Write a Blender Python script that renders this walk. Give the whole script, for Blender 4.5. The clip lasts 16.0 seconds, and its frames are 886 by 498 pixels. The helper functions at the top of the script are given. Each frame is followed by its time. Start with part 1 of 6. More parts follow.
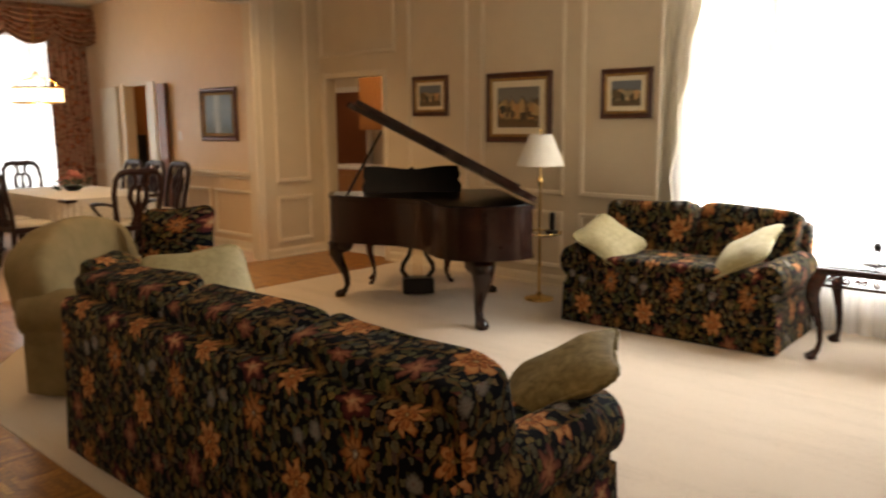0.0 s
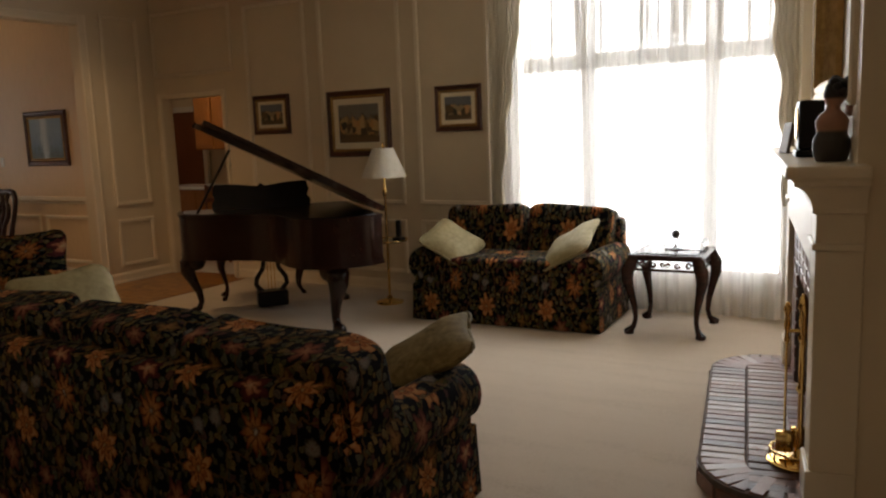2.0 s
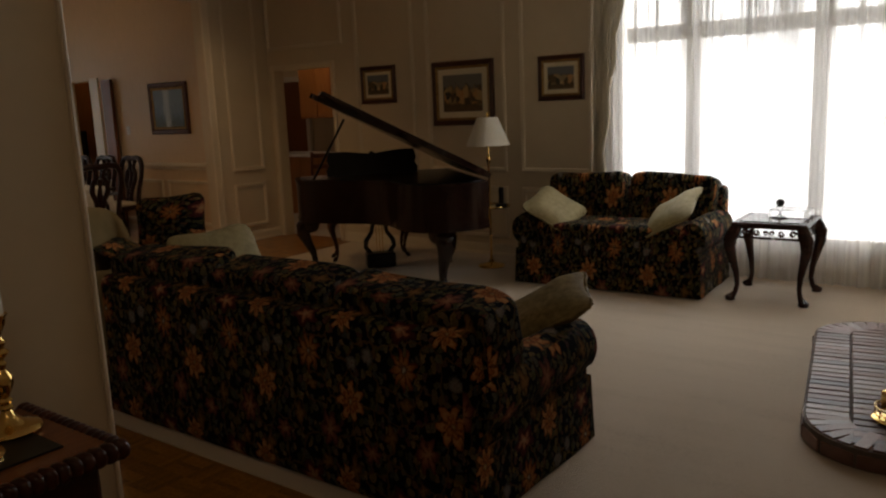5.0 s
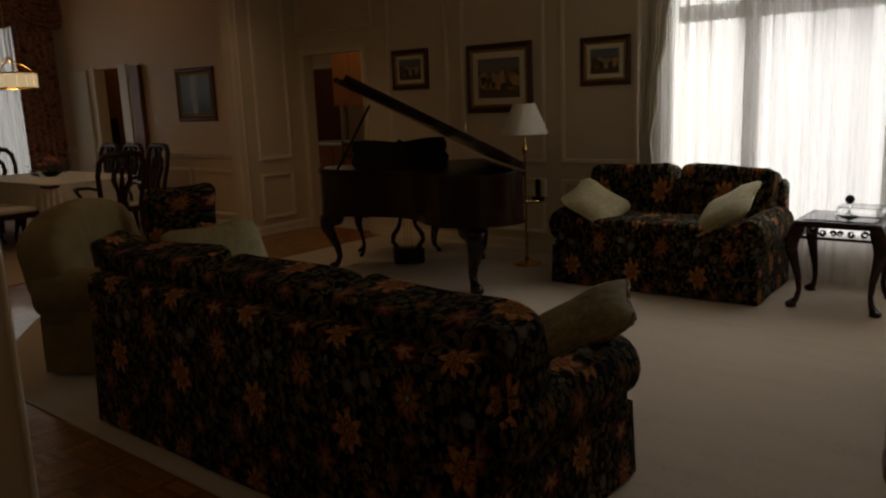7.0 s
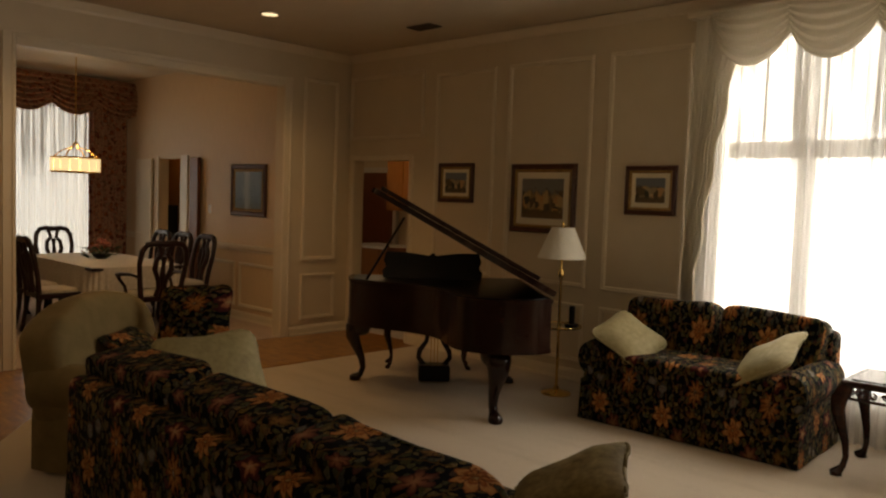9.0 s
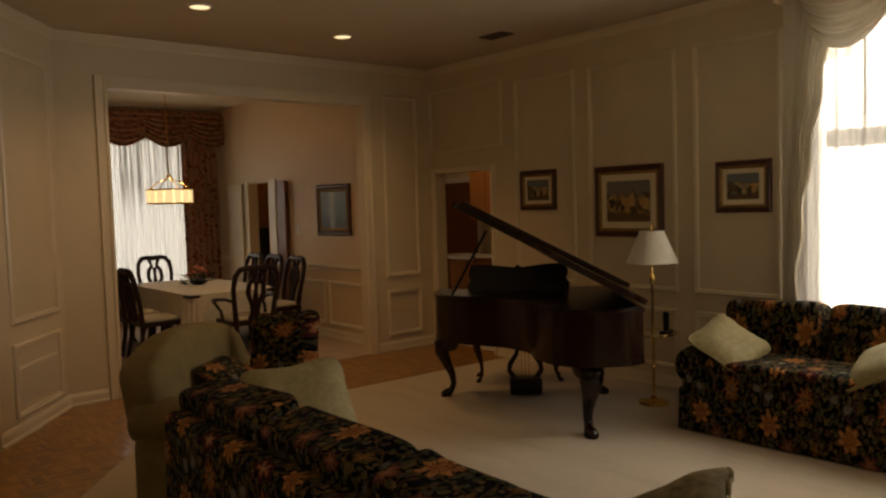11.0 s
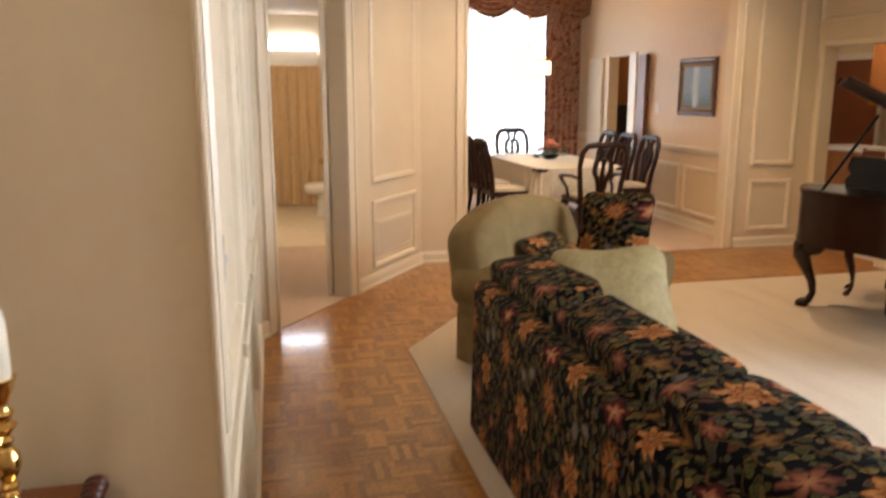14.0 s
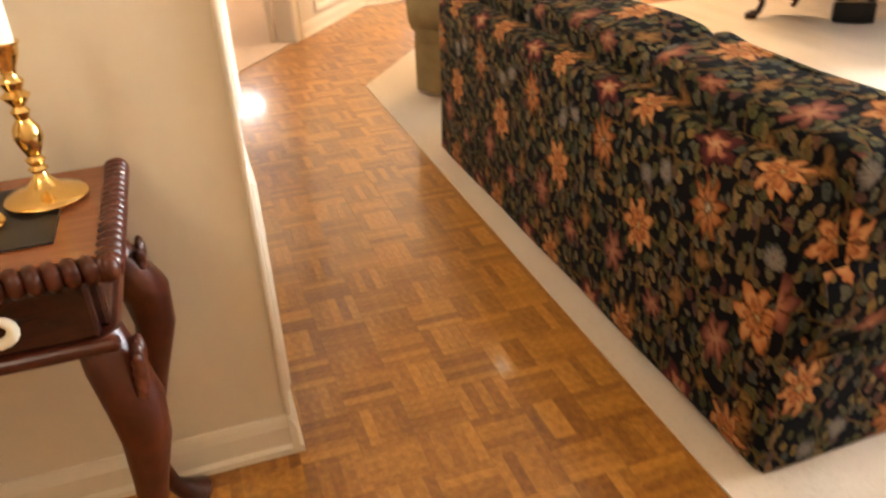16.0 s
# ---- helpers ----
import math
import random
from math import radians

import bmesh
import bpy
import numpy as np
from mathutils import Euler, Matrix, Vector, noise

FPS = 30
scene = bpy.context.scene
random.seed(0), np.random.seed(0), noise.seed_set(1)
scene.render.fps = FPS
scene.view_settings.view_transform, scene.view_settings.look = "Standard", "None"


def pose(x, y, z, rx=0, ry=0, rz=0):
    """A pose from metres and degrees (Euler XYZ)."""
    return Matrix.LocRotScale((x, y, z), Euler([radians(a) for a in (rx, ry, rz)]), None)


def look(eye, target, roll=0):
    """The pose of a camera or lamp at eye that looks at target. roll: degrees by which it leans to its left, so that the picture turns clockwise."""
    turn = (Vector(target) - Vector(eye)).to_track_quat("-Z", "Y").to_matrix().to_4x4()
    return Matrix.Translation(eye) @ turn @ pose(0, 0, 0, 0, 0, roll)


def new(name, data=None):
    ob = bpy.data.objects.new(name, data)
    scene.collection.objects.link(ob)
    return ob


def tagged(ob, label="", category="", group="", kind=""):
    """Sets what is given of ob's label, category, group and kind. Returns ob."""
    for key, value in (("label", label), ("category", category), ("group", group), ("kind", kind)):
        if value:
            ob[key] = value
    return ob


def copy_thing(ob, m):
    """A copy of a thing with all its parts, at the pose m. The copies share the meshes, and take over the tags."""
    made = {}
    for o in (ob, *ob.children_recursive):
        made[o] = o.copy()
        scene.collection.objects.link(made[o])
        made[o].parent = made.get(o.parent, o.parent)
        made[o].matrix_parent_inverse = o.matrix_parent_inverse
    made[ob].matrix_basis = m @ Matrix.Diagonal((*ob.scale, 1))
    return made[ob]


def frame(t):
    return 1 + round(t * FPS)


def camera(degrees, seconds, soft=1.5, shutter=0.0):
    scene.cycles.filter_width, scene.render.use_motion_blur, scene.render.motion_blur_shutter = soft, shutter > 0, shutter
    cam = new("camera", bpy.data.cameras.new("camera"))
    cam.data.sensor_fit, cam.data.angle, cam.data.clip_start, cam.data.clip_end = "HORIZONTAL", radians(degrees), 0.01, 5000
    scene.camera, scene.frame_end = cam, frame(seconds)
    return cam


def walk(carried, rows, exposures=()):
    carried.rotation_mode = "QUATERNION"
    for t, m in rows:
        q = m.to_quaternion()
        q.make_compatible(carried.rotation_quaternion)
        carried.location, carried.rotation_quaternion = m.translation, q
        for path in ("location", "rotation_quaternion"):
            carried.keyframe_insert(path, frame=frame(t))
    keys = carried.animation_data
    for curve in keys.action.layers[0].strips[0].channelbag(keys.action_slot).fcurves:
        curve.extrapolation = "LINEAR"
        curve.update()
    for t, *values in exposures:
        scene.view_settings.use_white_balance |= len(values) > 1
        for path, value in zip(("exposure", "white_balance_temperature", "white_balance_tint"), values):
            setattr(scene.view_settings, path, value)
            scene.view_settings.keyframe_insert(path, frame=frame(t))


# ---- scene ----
cam = camera(59.2, 16.0, 2.2, 0.4)
PATH = [
    (0, (7.386, -6.036, 1.532), (6.063, -4.571, 1.212), -0.5),
    (0.5, (7.405, -6.134, 1.549), (6.305, -4.494, 1.234), -1.7),
    (1, (7.419, -6.25, 1.538), (6.462, -4.522, 1.225), -2.4),
    (1.5, (7.48, -6.331, 1.54), (6.523, -4.6, 1.242), -2.6),
    (2, (7.546, -6.427, 1.533), (6.554, -4.715, 1.241), -2.2),
    (2.5, (7.592, -6.557, 1.542), (6.574, -4.865, 1.226), -2.0),
    (3, (7.594, -6.628, 1.529), (6.544, -4.954, 1.223), -1.7),
    (3.5, (7.575, -6.750, 1.556), (6.510, -5.090, 1.228), -2.3),
    (4, (7.551, -6.839, 1.600), (6.454, -5.205, 1.248), -2.2),
    (4.5, (7.566, -6.845, 1.596), (6.424, -5.246, 1.224), -2.6),
    (4.7, (7.564, -6.824, 1.582), (6.412, -5.233, 1.215), -2.5),
    (7, (7.342, -6.332, 1.516), (6.094, -4.817, 1.132), -2.3),
    (7.5, (7.321, -6.189, 1.526), (5.984, -4.755, 1.127), -1.0),
    (8, (7.374, -6.073, 1.565), (5.983, -4.668, 1.261), -1.3),
    (8.5, (7.393, -5.986, 1.561), (5.995, -4.574, 1.336), 0.8),
    (8.7, (7.401, -5.98, 1.586), (6.02, -4.54, 1.449), 2.0),
    (10.8, (7.388, -5.898, 1.69), (5.867, -4.605, 1.58), -1.3),
    (11, (7.373, -5.88, 1.695), (5.829, -4.614, 1.579), -1.7),
    (11.5, (7.297, -5.807, 1.696), (5.695, -4.616, 1.563), -1.6),
    (12, (7.199, -5.718, 1.7), (5.51, -4.657, 1.556), -2.8),
    (12.5, (7.144, -5.603, 1.705), (5.348, -4.733, 1.562), -2.2),
    (12.8, (7.144, -5.554, 1.706), (5.314, -4.759, 1.573), -1.2),
    (13, (7.16, -5.53, 1.712), (5.315, -4.77, 1.574), -1.0),
    (13.5, (7.168, -5.512, 1.684), (5.276, -4.899, 1.478), -0.0),
    (14, (7.157, -5.545, 1.632), (5.246, -5.113, 1.23), -0.0),
    (14.5, (7.123, -5.572, 1.555), (5.238, -5.232, 0.98), -0.4),
    (15, (7.1, -5.585, 1.489), (5.257, -5.28, 0.775), -0.4),
    (15.5, (7.092, -5.625, 1.44), (5.308, -5.291, 0.599), -1.5),
    (16, (7.164, -5.734, 1.417), (5.487, -5.208, 0.461), -2.9),
]
# the camera's own exposure: stops over the clip
EXPOSURE = [(0, -0.05, 6650, 10), (0.5, -0.45, 6550, 10), (1, -1.1, 6500, 10), (1.5, -1.32, 6500, 10), (2.5, -1.58, 6500, 10), (4.5, -2.05, 6550, 10), (7, -2.92, 6700, 10), (7.5, -2.85, 6750, 10), (8, -2.22, 7300, 10), (8.5, -1.75, 7700, 10),
            (11, -1.8, 8000, 10), (11.5, -1.1, 8000, 10), (12, -0.5, 7900, 10), (12.5, -0.1, 7100, 10), (13, 0.37, 6450, 10), (14, 0.5, 5900, 10), (14.5, 0.6, 5750, 10), (15, 0.85, 5750, 10), (15.5, 1.5, 5850, 10), (16, 1.68, 6050, 10)]
walk(cam, [(t, look(eye, target, roll)) for t, eye, target, roll in PATH], EXPOSURE)

# world, sun and exposure
world = bpy.data.worlds.new("world")
scene.world = world
world.use_nodes = True
sky = world.node_tree.nodes.new("ShaderNodeTexSky")
sky.sky_type, sky.sun_disc = "NISHITA", False
sky.sun_elevation, sky.sun_rotation = radians(48), radians(150)
world.node_tree.links.new(sky.outputs[0], world.node_tree.nodes["Background"].inputs[0])
world.node_tree.nodes["Background"].inputs[1].default_value = 0.12


def area_lamp(name, m, sx, sy, watts, colour):
    data = bpy.data.lights.new(name, "AREA")
    data.shape, data.size, data.size_y, data.energy, data.color = "RECTANGLE", sx, sy, watts, colour
    ob = new(name, data)
    ob.matrix_world = m
    return ob


def spot_lamp(name, m, watts, colour, angle, blend, radius):
    data = bpy.data.lights.new(name, "SPOT")
    data.energy, data.color, data.spot_size, data.spot_blend, data.shadow_soft_size = watts, colour, radians(angle), blend, radius
    ob = new(name, data)
    ob.matrix_world = m
    return ob


def point_lamp(name, place, watts, colour, radius):
    data = bpy.data.lights.new(name, "POINT")
    data.energy, data.color, data.shadow_soft_size = watts, colour, radius
    ob = new(name, data)
    ob.location = place
    return ob


DAY = (0.95, 0.98, 1.0)
WARM = (1.0, 0.66, 0.34)
CEIL = 3.29
area_lamp("daylight_living_window", look((5.72, -0.36, 1.95), (5.66, -3, 1.70)), 2.1, 2.0, 105, DAY)
area_lamp("daylight_dining_window", look((-4.36, -1.85, 1.7), (0, -1.85, 1.2)), 1.3, 2.0, 10, DAY)
CANS = ((1.08, -1.86), (1.42, -3.38))
for cx, cy in CANS:
    spot_lamp("can_light_beam", look((cx, cy, 3.26), (cx - 0.65, cy, 0)), 105, WARM, 124, 0.75, 0.05)
point_lamp("chandelier_bulbs", (-2.33, -2.31, 1.90), 28, WARM, 0.06)
# added fill out of sight, brightens the passage and bathroom; no fitting there
point_lamp("bathroom_fill", (-1.15, -5.86, 2.15), 40, (1.0, 0.80, 0.58), 0.10)
# unseen fill added to brighten the kitchen behind the doorway
point_lamp("kitchen_fill", (-0.9, 1.3, 2.6), 24, (1.0, 0.75, 0.48), 0.12)
# extra unseen fill that lifts the tall cupboard behind the dining doorway
point_lamp("cupboard_fill", (-4.0, -0.15, 2.6), 7, (1.0, 0.75, 0.48), 0.10)
# added fill hung in mid-air, placed to brighten the entry wall and parquet
point_lamp("entry_fill", (7.3, -6.9, 2.7), 17, (1.0, 0.80, 0.58), 0.15)


# materials
def material(name):
    m = bpy.data.materials.new(name)
    m.use_nodes = True
    return m, m.node_tree.nodes, m.node_tree.links, m.node_tree.nodes["Principled BSDF"]


def coords(nodes, links, scale=(1, 1, 1), rot=(0, 0, 0)):
    tc, mp = nodes.new("ShaderNodeTexCoord"), nodes.new("ShaderNodeMapping")
    mp.inputs["Scale"].default_value, mp.inputs["Rotation"].default_value = scale, rot
    links.new(tc.outputs["Object"], mp.inputs[0])
    return mp.outputs[0]


def noise_tex(nodes, links, vec, scale, detail=4, rough=0.55):
    n = nodes.new("ShaderNodeTexNoise")
    n.inputs["Scale"].default_value, n.inputs["Detail"].default_value, n.inputs["Roughness"].default_value = scale, detail, rough
    links.new(vec, n.inputs["Vector"])
    return n.outputs["Fac"]


def ramp(nodes, links, fac, stops):
    r = nodes.new("ShaderNodeValToRGB")
    els = r.color_ramp.elements
    while len(els) < len(stops):
        els.new(0.5)
    for e, (p, c) in zip(els, stops):
        e.position, e.color = p, (*c, 1)
    links.new(fac, r.inputs[0])
    return r.outputs[0]


def bump(nodes, links, height, strength, dist, target):
    b = nodes.new("ShaderNodeBump")
    b.inputs["Strength"].default_value, b.inputs["Distance"].default_value = strength, dist
    links.new(height, b.inputs["Height"])
    links.new(b.outputs[0], target)
    return b


def plain(name, a, b, scale=6, rough=0.6, metal=0.0, grain=150, relief=0.05, stretch=(1, 1, 1), gloss=0.5):
    """Two tones of one colour mixed by coarse and fine noise, with a fine relief."""
    m, nodes, links, bsdf = material(name)
    vec = coords(nodes, links, stretch)
    fac = noise_tex(nodes, links, vec, scale, 6, 0.65)
    links.new(ramp(nodes, links, fac, ((0.3, a), (0.7, b))), bsdf.inputs["Base Color"])
    bsdf.inputs["Roughness"].default_value, bsdf.inputs["Metallic"].default_value = rough, metal
    bsdf.inputs["Specular IOR Level"].default_value = gloss
    bump(nodes, links, noise_tex(nodes, links, vec, grain, 3), relief, 0.003, bsdf.inputs["Normal"])
    return m


M_wall = plain("cream_paint", (0.66, 0.555, 0.40), (0.72, 0.61, 0.45), 1.5, 0.5, 0, 220, 0.04)
M_trim = plain("ivory_gloss_paint", (0.73, 0.63, 0.48), (0.78, 0.68, 0.53), 2.0, 0.32, 0, 120, 0.02)
M_ceil = plain("ceiling_paint", (0.62, 0.52, 0.38), (0.67, 0.57, 0.42), 2.0, 0.8, 0, 260, 0.08)
M_paper = plain("peach_wallpaper", (0.66, 0.49, 0.31), (0.74, 0.57, 0.39), 9, 0.5, 0, 60, 0.05, (7, 7, 0.6))
M_dark = plain("dark_mahogany", (0.018, 0.006, 0.004), (0.045, 0.013, 0.008), 8, 0.25, 0, 90, 0.03, (1, 1, 6), 0.35)
M_chairwood = plain("black_cherry_wood", (0.014, 0.005, 0.004), (0.032, 0.010, 0.007), 9, 0.3, 0, 90, 0.03, (1, 1, 5), 0.35)
M_piano = plain("polished_walnut_brown", (0.016, 0.005, 0.003), (0.024, 0.0075, 0.004), 5, 0.2, 0, 60, 0.012, (1, 6, 6), 0.4)
M_carved = plain("carved_rosewood", (0.034, 0.007, 0.003), (0.085, 0.019, 0.008), 14, 0.30, 0, 110, 0.06, (1, 1, 1), 0.35)
M_inlay = plain("reddish_veneer", (0.17, 0.052, 0.016), (0.25, 0.080, 0.026), 10, 0.22, 0, 70, 0.02, (8, 1, 1))
M_brass = plain("polished_brass", (0.72, 0.47, 0.15), (0.82, 0.58, 0.22), 12, 0.16, 1.0, 80, 0.03)
M_olive = plain("olive_velvet", (0.18, 0.125, 0.046), (0.255, 0.18, 0.074), 7, 0.85, 0, 400, 0.25)
M_pillow = plain("sage_green_damask", (0.23, 0.18, 0.075), (0.36, 0.29, 0.14), 22, 0.7, 0, 350, 0.25)
M_gold = plain("old_gold_damask", (0.11, 0.078, 0.026), (0.27, 0.20, 0.08), 26, 0.75, 0, 300, 0.3, (1, 1, 1), 0.2)
M_lampshade = plain("white_pleated_linen", (0.72, 0.66, 0.54), (0.80, 0.74, 0.62), 8, 0.8, 0, 300, 0.15)
M_candle = plain("ivory_wax", (0.78, 0.72, 0.58), (0.84, 0.79, 0.66), 10, 0.4, 0, 60, 0.05)
M_cloth = plain("white_lace_tablecloth", (0.62, 0.58, 0.52), (0.80, 0.77, 0.72), 30, 0.85, 0, 500, 0.3)
M_black = plain("black_lacquer", (0.004, 0.0035, 0.0035), (0.010, 0.008, 0.007), 10, 0.3, 0, 90, 0.03, (1, 1, 1), 0.3)
M_honey = plain("honey_oak", (0.33, 0.125, 0.026), (0.45, 0.18, 0.042), 6, 0.5, 0, 90, 0.04, (9, 9, 1), 0.3)
M_reddoor = plain("red_brown_stained_door", (0.15, 0.045, 0.016), (0.22, 0.070, 0.026), 6, 0.4, 0, 90, 0.04, (9, 9, 1))
M_white = plain("white_enamel", (0.76, 0.73, 0.68), (0.82, 0.79, 0.74), 4, 0.25, 0, 80, 0.01)
M_tan = plain("tan_shower_curtain", (0.66, 0.47, 0.26), (0.73, 0.54, 0.32), 14, 0.75, 0, 260, 0.1)
M_bathfloor = plain("pale_bath_mat_floor", (0.70, 0.60, 0.44), (0.78, 0.68, 0.52), 8, 0.6, 0, 200, 0.1)
M_soot = plain("sooty_firebox", (0.015, 0.013, 0.012), (0.04, 0.034, 0.03), 6, 0.9, 0, 90, 0.2)
M_gilt = plain("antique_gilt_wood", (0.26, 0.15, 0.04), (0.48, 0.30, 0.10), 22, 0.42, 0.5, 120, 0.2)
M_mat = plain("cream_picture_mat", (0.78, 0.70, 0.52), (0.82, 0.74, 0.56), 5, 0.8, 0, 200, 0.05)
M_seatpad = plain("ivory_seat_fabric", (0.55, 0.50, 0.40), (0.66, 0.60, 0.50), 18, 0.8, 0, 300, 0.15)
M_metaldark = plain("dark_vent_metal", (0.06, 0.04, 0.025), (0.09, 0.06, 0.04), 8, 0.5, 0.4, 80, 0.05)
M_lily = plain("dried_flower_pink", (0.40, 0.10, 0.09), (0.58, 0.26, 0.20), 30, 0.8, 0, 100, 0.1)
M_leaf = plain("dark_foliage", (0.03, 0.05, 0.02), (0.07, 0.09, 0.035), 20, 0.6, 0, 100, 0.1)


def carpet_material(name, a, b):
    m, nodes, links, bsdf = material(name)
    vec = coords(nodes, links)
    wide = coords(nodes, links, (0.35, 2.2, 1), (0, 0, 0.12))
    mix = nodes.new("ShaderNodeMath")
    mix.operation = "MULTIPLY_ADD"
    links.new(noise_tex(nodes, links, wide, 2.2, 5, 0.6), mix.inputs[0])
    mix.inputs[1].default_value = 1.0
    links.new(noise_tex(nodes, links, vec, 90, 3, 0.7), mix.inputs[2])
    links.new(ramp(nodes, links, mix.outputs[0], ((0.70, a), (1.25, b))), bsdf.inputs["Base Color"])
    bsdf.inputs["Roughness"].default_value = 0.95
    bsdf.inputs["Sheen Weight"].default_value = 0.2
    bump(nodes, links, noise_tex(nodes, links, vec, 320, 2, 0.7), 0.6, 0.006, bsdf.inputs["Normal"])
    return m


M_carpet = carpet_material("cream_cut_pile_carpet", (0.52, 0.415, 0.30), (0.63, 0.515, 0.39))
M_carpet2 = carpet_material("pink_beige_carpet", (0.47, 0.33, 0.24), (0.58, 0.43, 0.33))


def parquet_material(name, per_object):
    m, nodes, links, bsdf = material(name)
    if per_object:
        pick = nodes.new("ShaderNodeObjectInfo").outputs["Random"]
    else:
        pick = nodes.new("ShaderNodeNewGeometry").outputs["Random Per Island"]
    vec = coords(nodes, links)
    grain = noise_tex(nodes, links, vec, 45, 5, 0.65)
    add = nodes.new("ShaderNodeMath")
    add.operation = "MULTIPLY_ADD"
    links.new(pick, add.inputs[0])
    add.inputs[1].default_value = 0.42
    links.new(grain, add.inputs[2])
    links.new(ramp(nodes, links, add.outputs[0], ((0.35, (0.16, 0.060, 0.009)), (0.70, (0.32, 0.130, 0.017)), (1.08, (0.50, 0.230, 0.036)))), bsdf.inputs["Base Color"])
    bsdf.inputs["Roughness"].default_value = 0.34
    bsdf.inputs["Specular IOR Level"].default_value = 0.35
    bsdf.inputs["Coat Weight"].default_value = 0.60
    bsdf.inputs["Coat Roughness"].default_value = 0.085
    bump(nodes, links, noise_tex(nodes, links, vec, 30, 3), 0.008, 0.002, bsdf.inputs["Normal"])
    return m


M_finger = parquet_material("parquet_finger_oak", True)
M_parquet = parquet_material("parquet_oak", False)


def brick_material():
    m, nodes, links, bsdf = material("hearth_brick")
    pick = nodes.new("ShaderNodeObjectInfo").outputs["Random"]
    vec = coords(nodes, links)
    add = nodes.new("ShaderNodeMath")
    add.operation = "MULTIPLY_ADD"
    links.new(noise_tex(nodes, links, vec, 14, 6, 0.7), add.inputs[0])
    add.inputs[1].default_value = 0.6
    links.new(pick, add.inputs[2])
    links.new(ramp(nodes, links, add.outputs[0], ((0.25, (0.065, 0.034, 0.026)), (0.6, (0.16, 0.070, 0.048)), (1.0, (0.24, 0.12, 0.085)), (1.3, (0.30, 0.21, 0.165)))), bsdf.inputs["Base Color"])
    bsdf.inputs["Roughness"].default_value = 0.42
    bump(nodes, links, noise_tex(nodes, links, vec, 60, 5, 0.7), 0.35, 0.006, bsdf.inputs["Normal"])
    return m


M_brick = brick_material()
M_mortar = plain("grey_brown_mortar", (0.10, 0.075, 0.06), (0.17, 0.13, 0.105), 25, 0.9, 0, 180, 0.4)


def floral_material(name, k, ground, hues):
    """A dark tapestry print: leaves of several greens and tans, and larger orange and rose blooms with petals."""
    m, nodes, links, bsdf = material(name)
    base = coords(nodes, links)
    warp = nodes.new("ShaderNodeTexNoise")
    warp.inputs["Scale"].default_value, warp.inputs["Detail"].default_value = 13 * k, 2
    links.new(base, warp.inputs["Vector"])
    mixv = nodes.new("ShaderNodeVectorMath")
    mixv.operation = "MULTIPLY_ADD"
    links.new(warp.outputs["Color"], mixv.inputs[0])
    mixv.inputs[1].default_value = (0.055 / k,) * 3
    links.new(base, mixv.inputs[2])
    vec = mixv.outputs[0]

    def voronoi(scale, feature="F1", rnd=1.0):
        v = nodes.new("ShaderNodeTexVoronoi")
        v.feature = feature
        v.inputs["Scale"].default_value, v.inputs["Randomness"].default_value = scale, rnd
        links.new(vec, v.inputs["Vector"])
        return v

    def maths(op, a, b=None, c=None):
        n = nodes.new("ShaderNodeMath")
        n.operation = op
        for i, q in enumerate((a, b, c)):
            if q is not None:
                if hasattr(q, "is_linked"):
                    links.new(q, n.inputs[i])
                else:
                    n.inputs[i].default_value = q
        return n.outputs[0]

    def mix(fac, a, b):
        n = nodes.new("ShaderNodeMix")
        n.data_type = "RGBA"
        links.new(fac, n.inputs[0])
        for sock, q in ((n.inputs[6], a), (n.inputs[7], b)):
            if hasattr(q, "is_linked"):
                links.new(q, sock)
            else:
                sock.default_value = (*q, 1)
        return n.outputs[2]

    def red(socket):
        n = nodes.new("ShaderNodeSeparateColor")
        links.new(socket, n.inputs[0])
        return n.outputs[0], n.outputs[1]

    # leaves
    leaf = voronoi(23 * k)
    lr, lg = red(leaf.outputs["Color"])
    tint = ramp(nodes, links, lr, tuple((i / (len(hues) - 1), c) for i, c in enumerate(hues)))
    inside = maths("LESS_THAN", leaf.outputs["Distance"], 0.60)
    some = maths("MULTIPLY", inside, maths("GREATER_THAN", lg, 0.06))
    vein = maths("LESS_THAN", maths("ABSOLUTE", maths("SUBTRACT", leaf.outputs["Distance"], 0.25)), 0.05)
    tint = mix(maths("MULTIPLY", vein, 0.5), tint, (0.02, 0.02, 0.015))
    col = mix(some, ground, tint)
    # blooms
    bloom = voronoi(7.4 * k, "F1", 0.8)
    br, bg = red(bloom.outputs["Color"])
    petal = voronoi(27 * k)
    wob = maths("MULTIPLY_ADD", petal.outputs["Distance"], 0.30, bloom.outputs["Distance"])
    disc = maths("MULTIPLY", maths("LESS_THAN", wob, 0.55), maths("GREATER_THAN", br, 0.34))
    hot = ramp(nodes, links, wob, ((0.12, (0.55, 0.42, 0.20)), (0.22, (0.50, 0.13, 0.04)), (0.33, (0.58, 0.24, 0.12)), (0.44, (0.34, 0.09, 0.045)), (0.53, (0.10, 0.025, 0.02))))
    rose = ramp(nodes, links, wob, ((0.12, (0.62, 0.42, 0.28)), (0.24, (0.50, 0.22, 0.14)), (0.36, (0.27, 0.085, 0.065)), (0.50, (0.10, 0.03, 0.03))))
    flower = mix(maths("GREATER_THAN", bg, 0.66), hot, rose)
    rim = maths("LESS_THAN", voronoi(27 * k, "DISTANCE_TO_EDGE").outputs["Distance"], 0.07)
    flower = mix(maths("MULTIPLY", rim, 0.55), flower, (0.10, 0.025, 0.02))
    col = mix(disc, col, flower)
    links.new(col, bsdf.inputs["Base Color"])
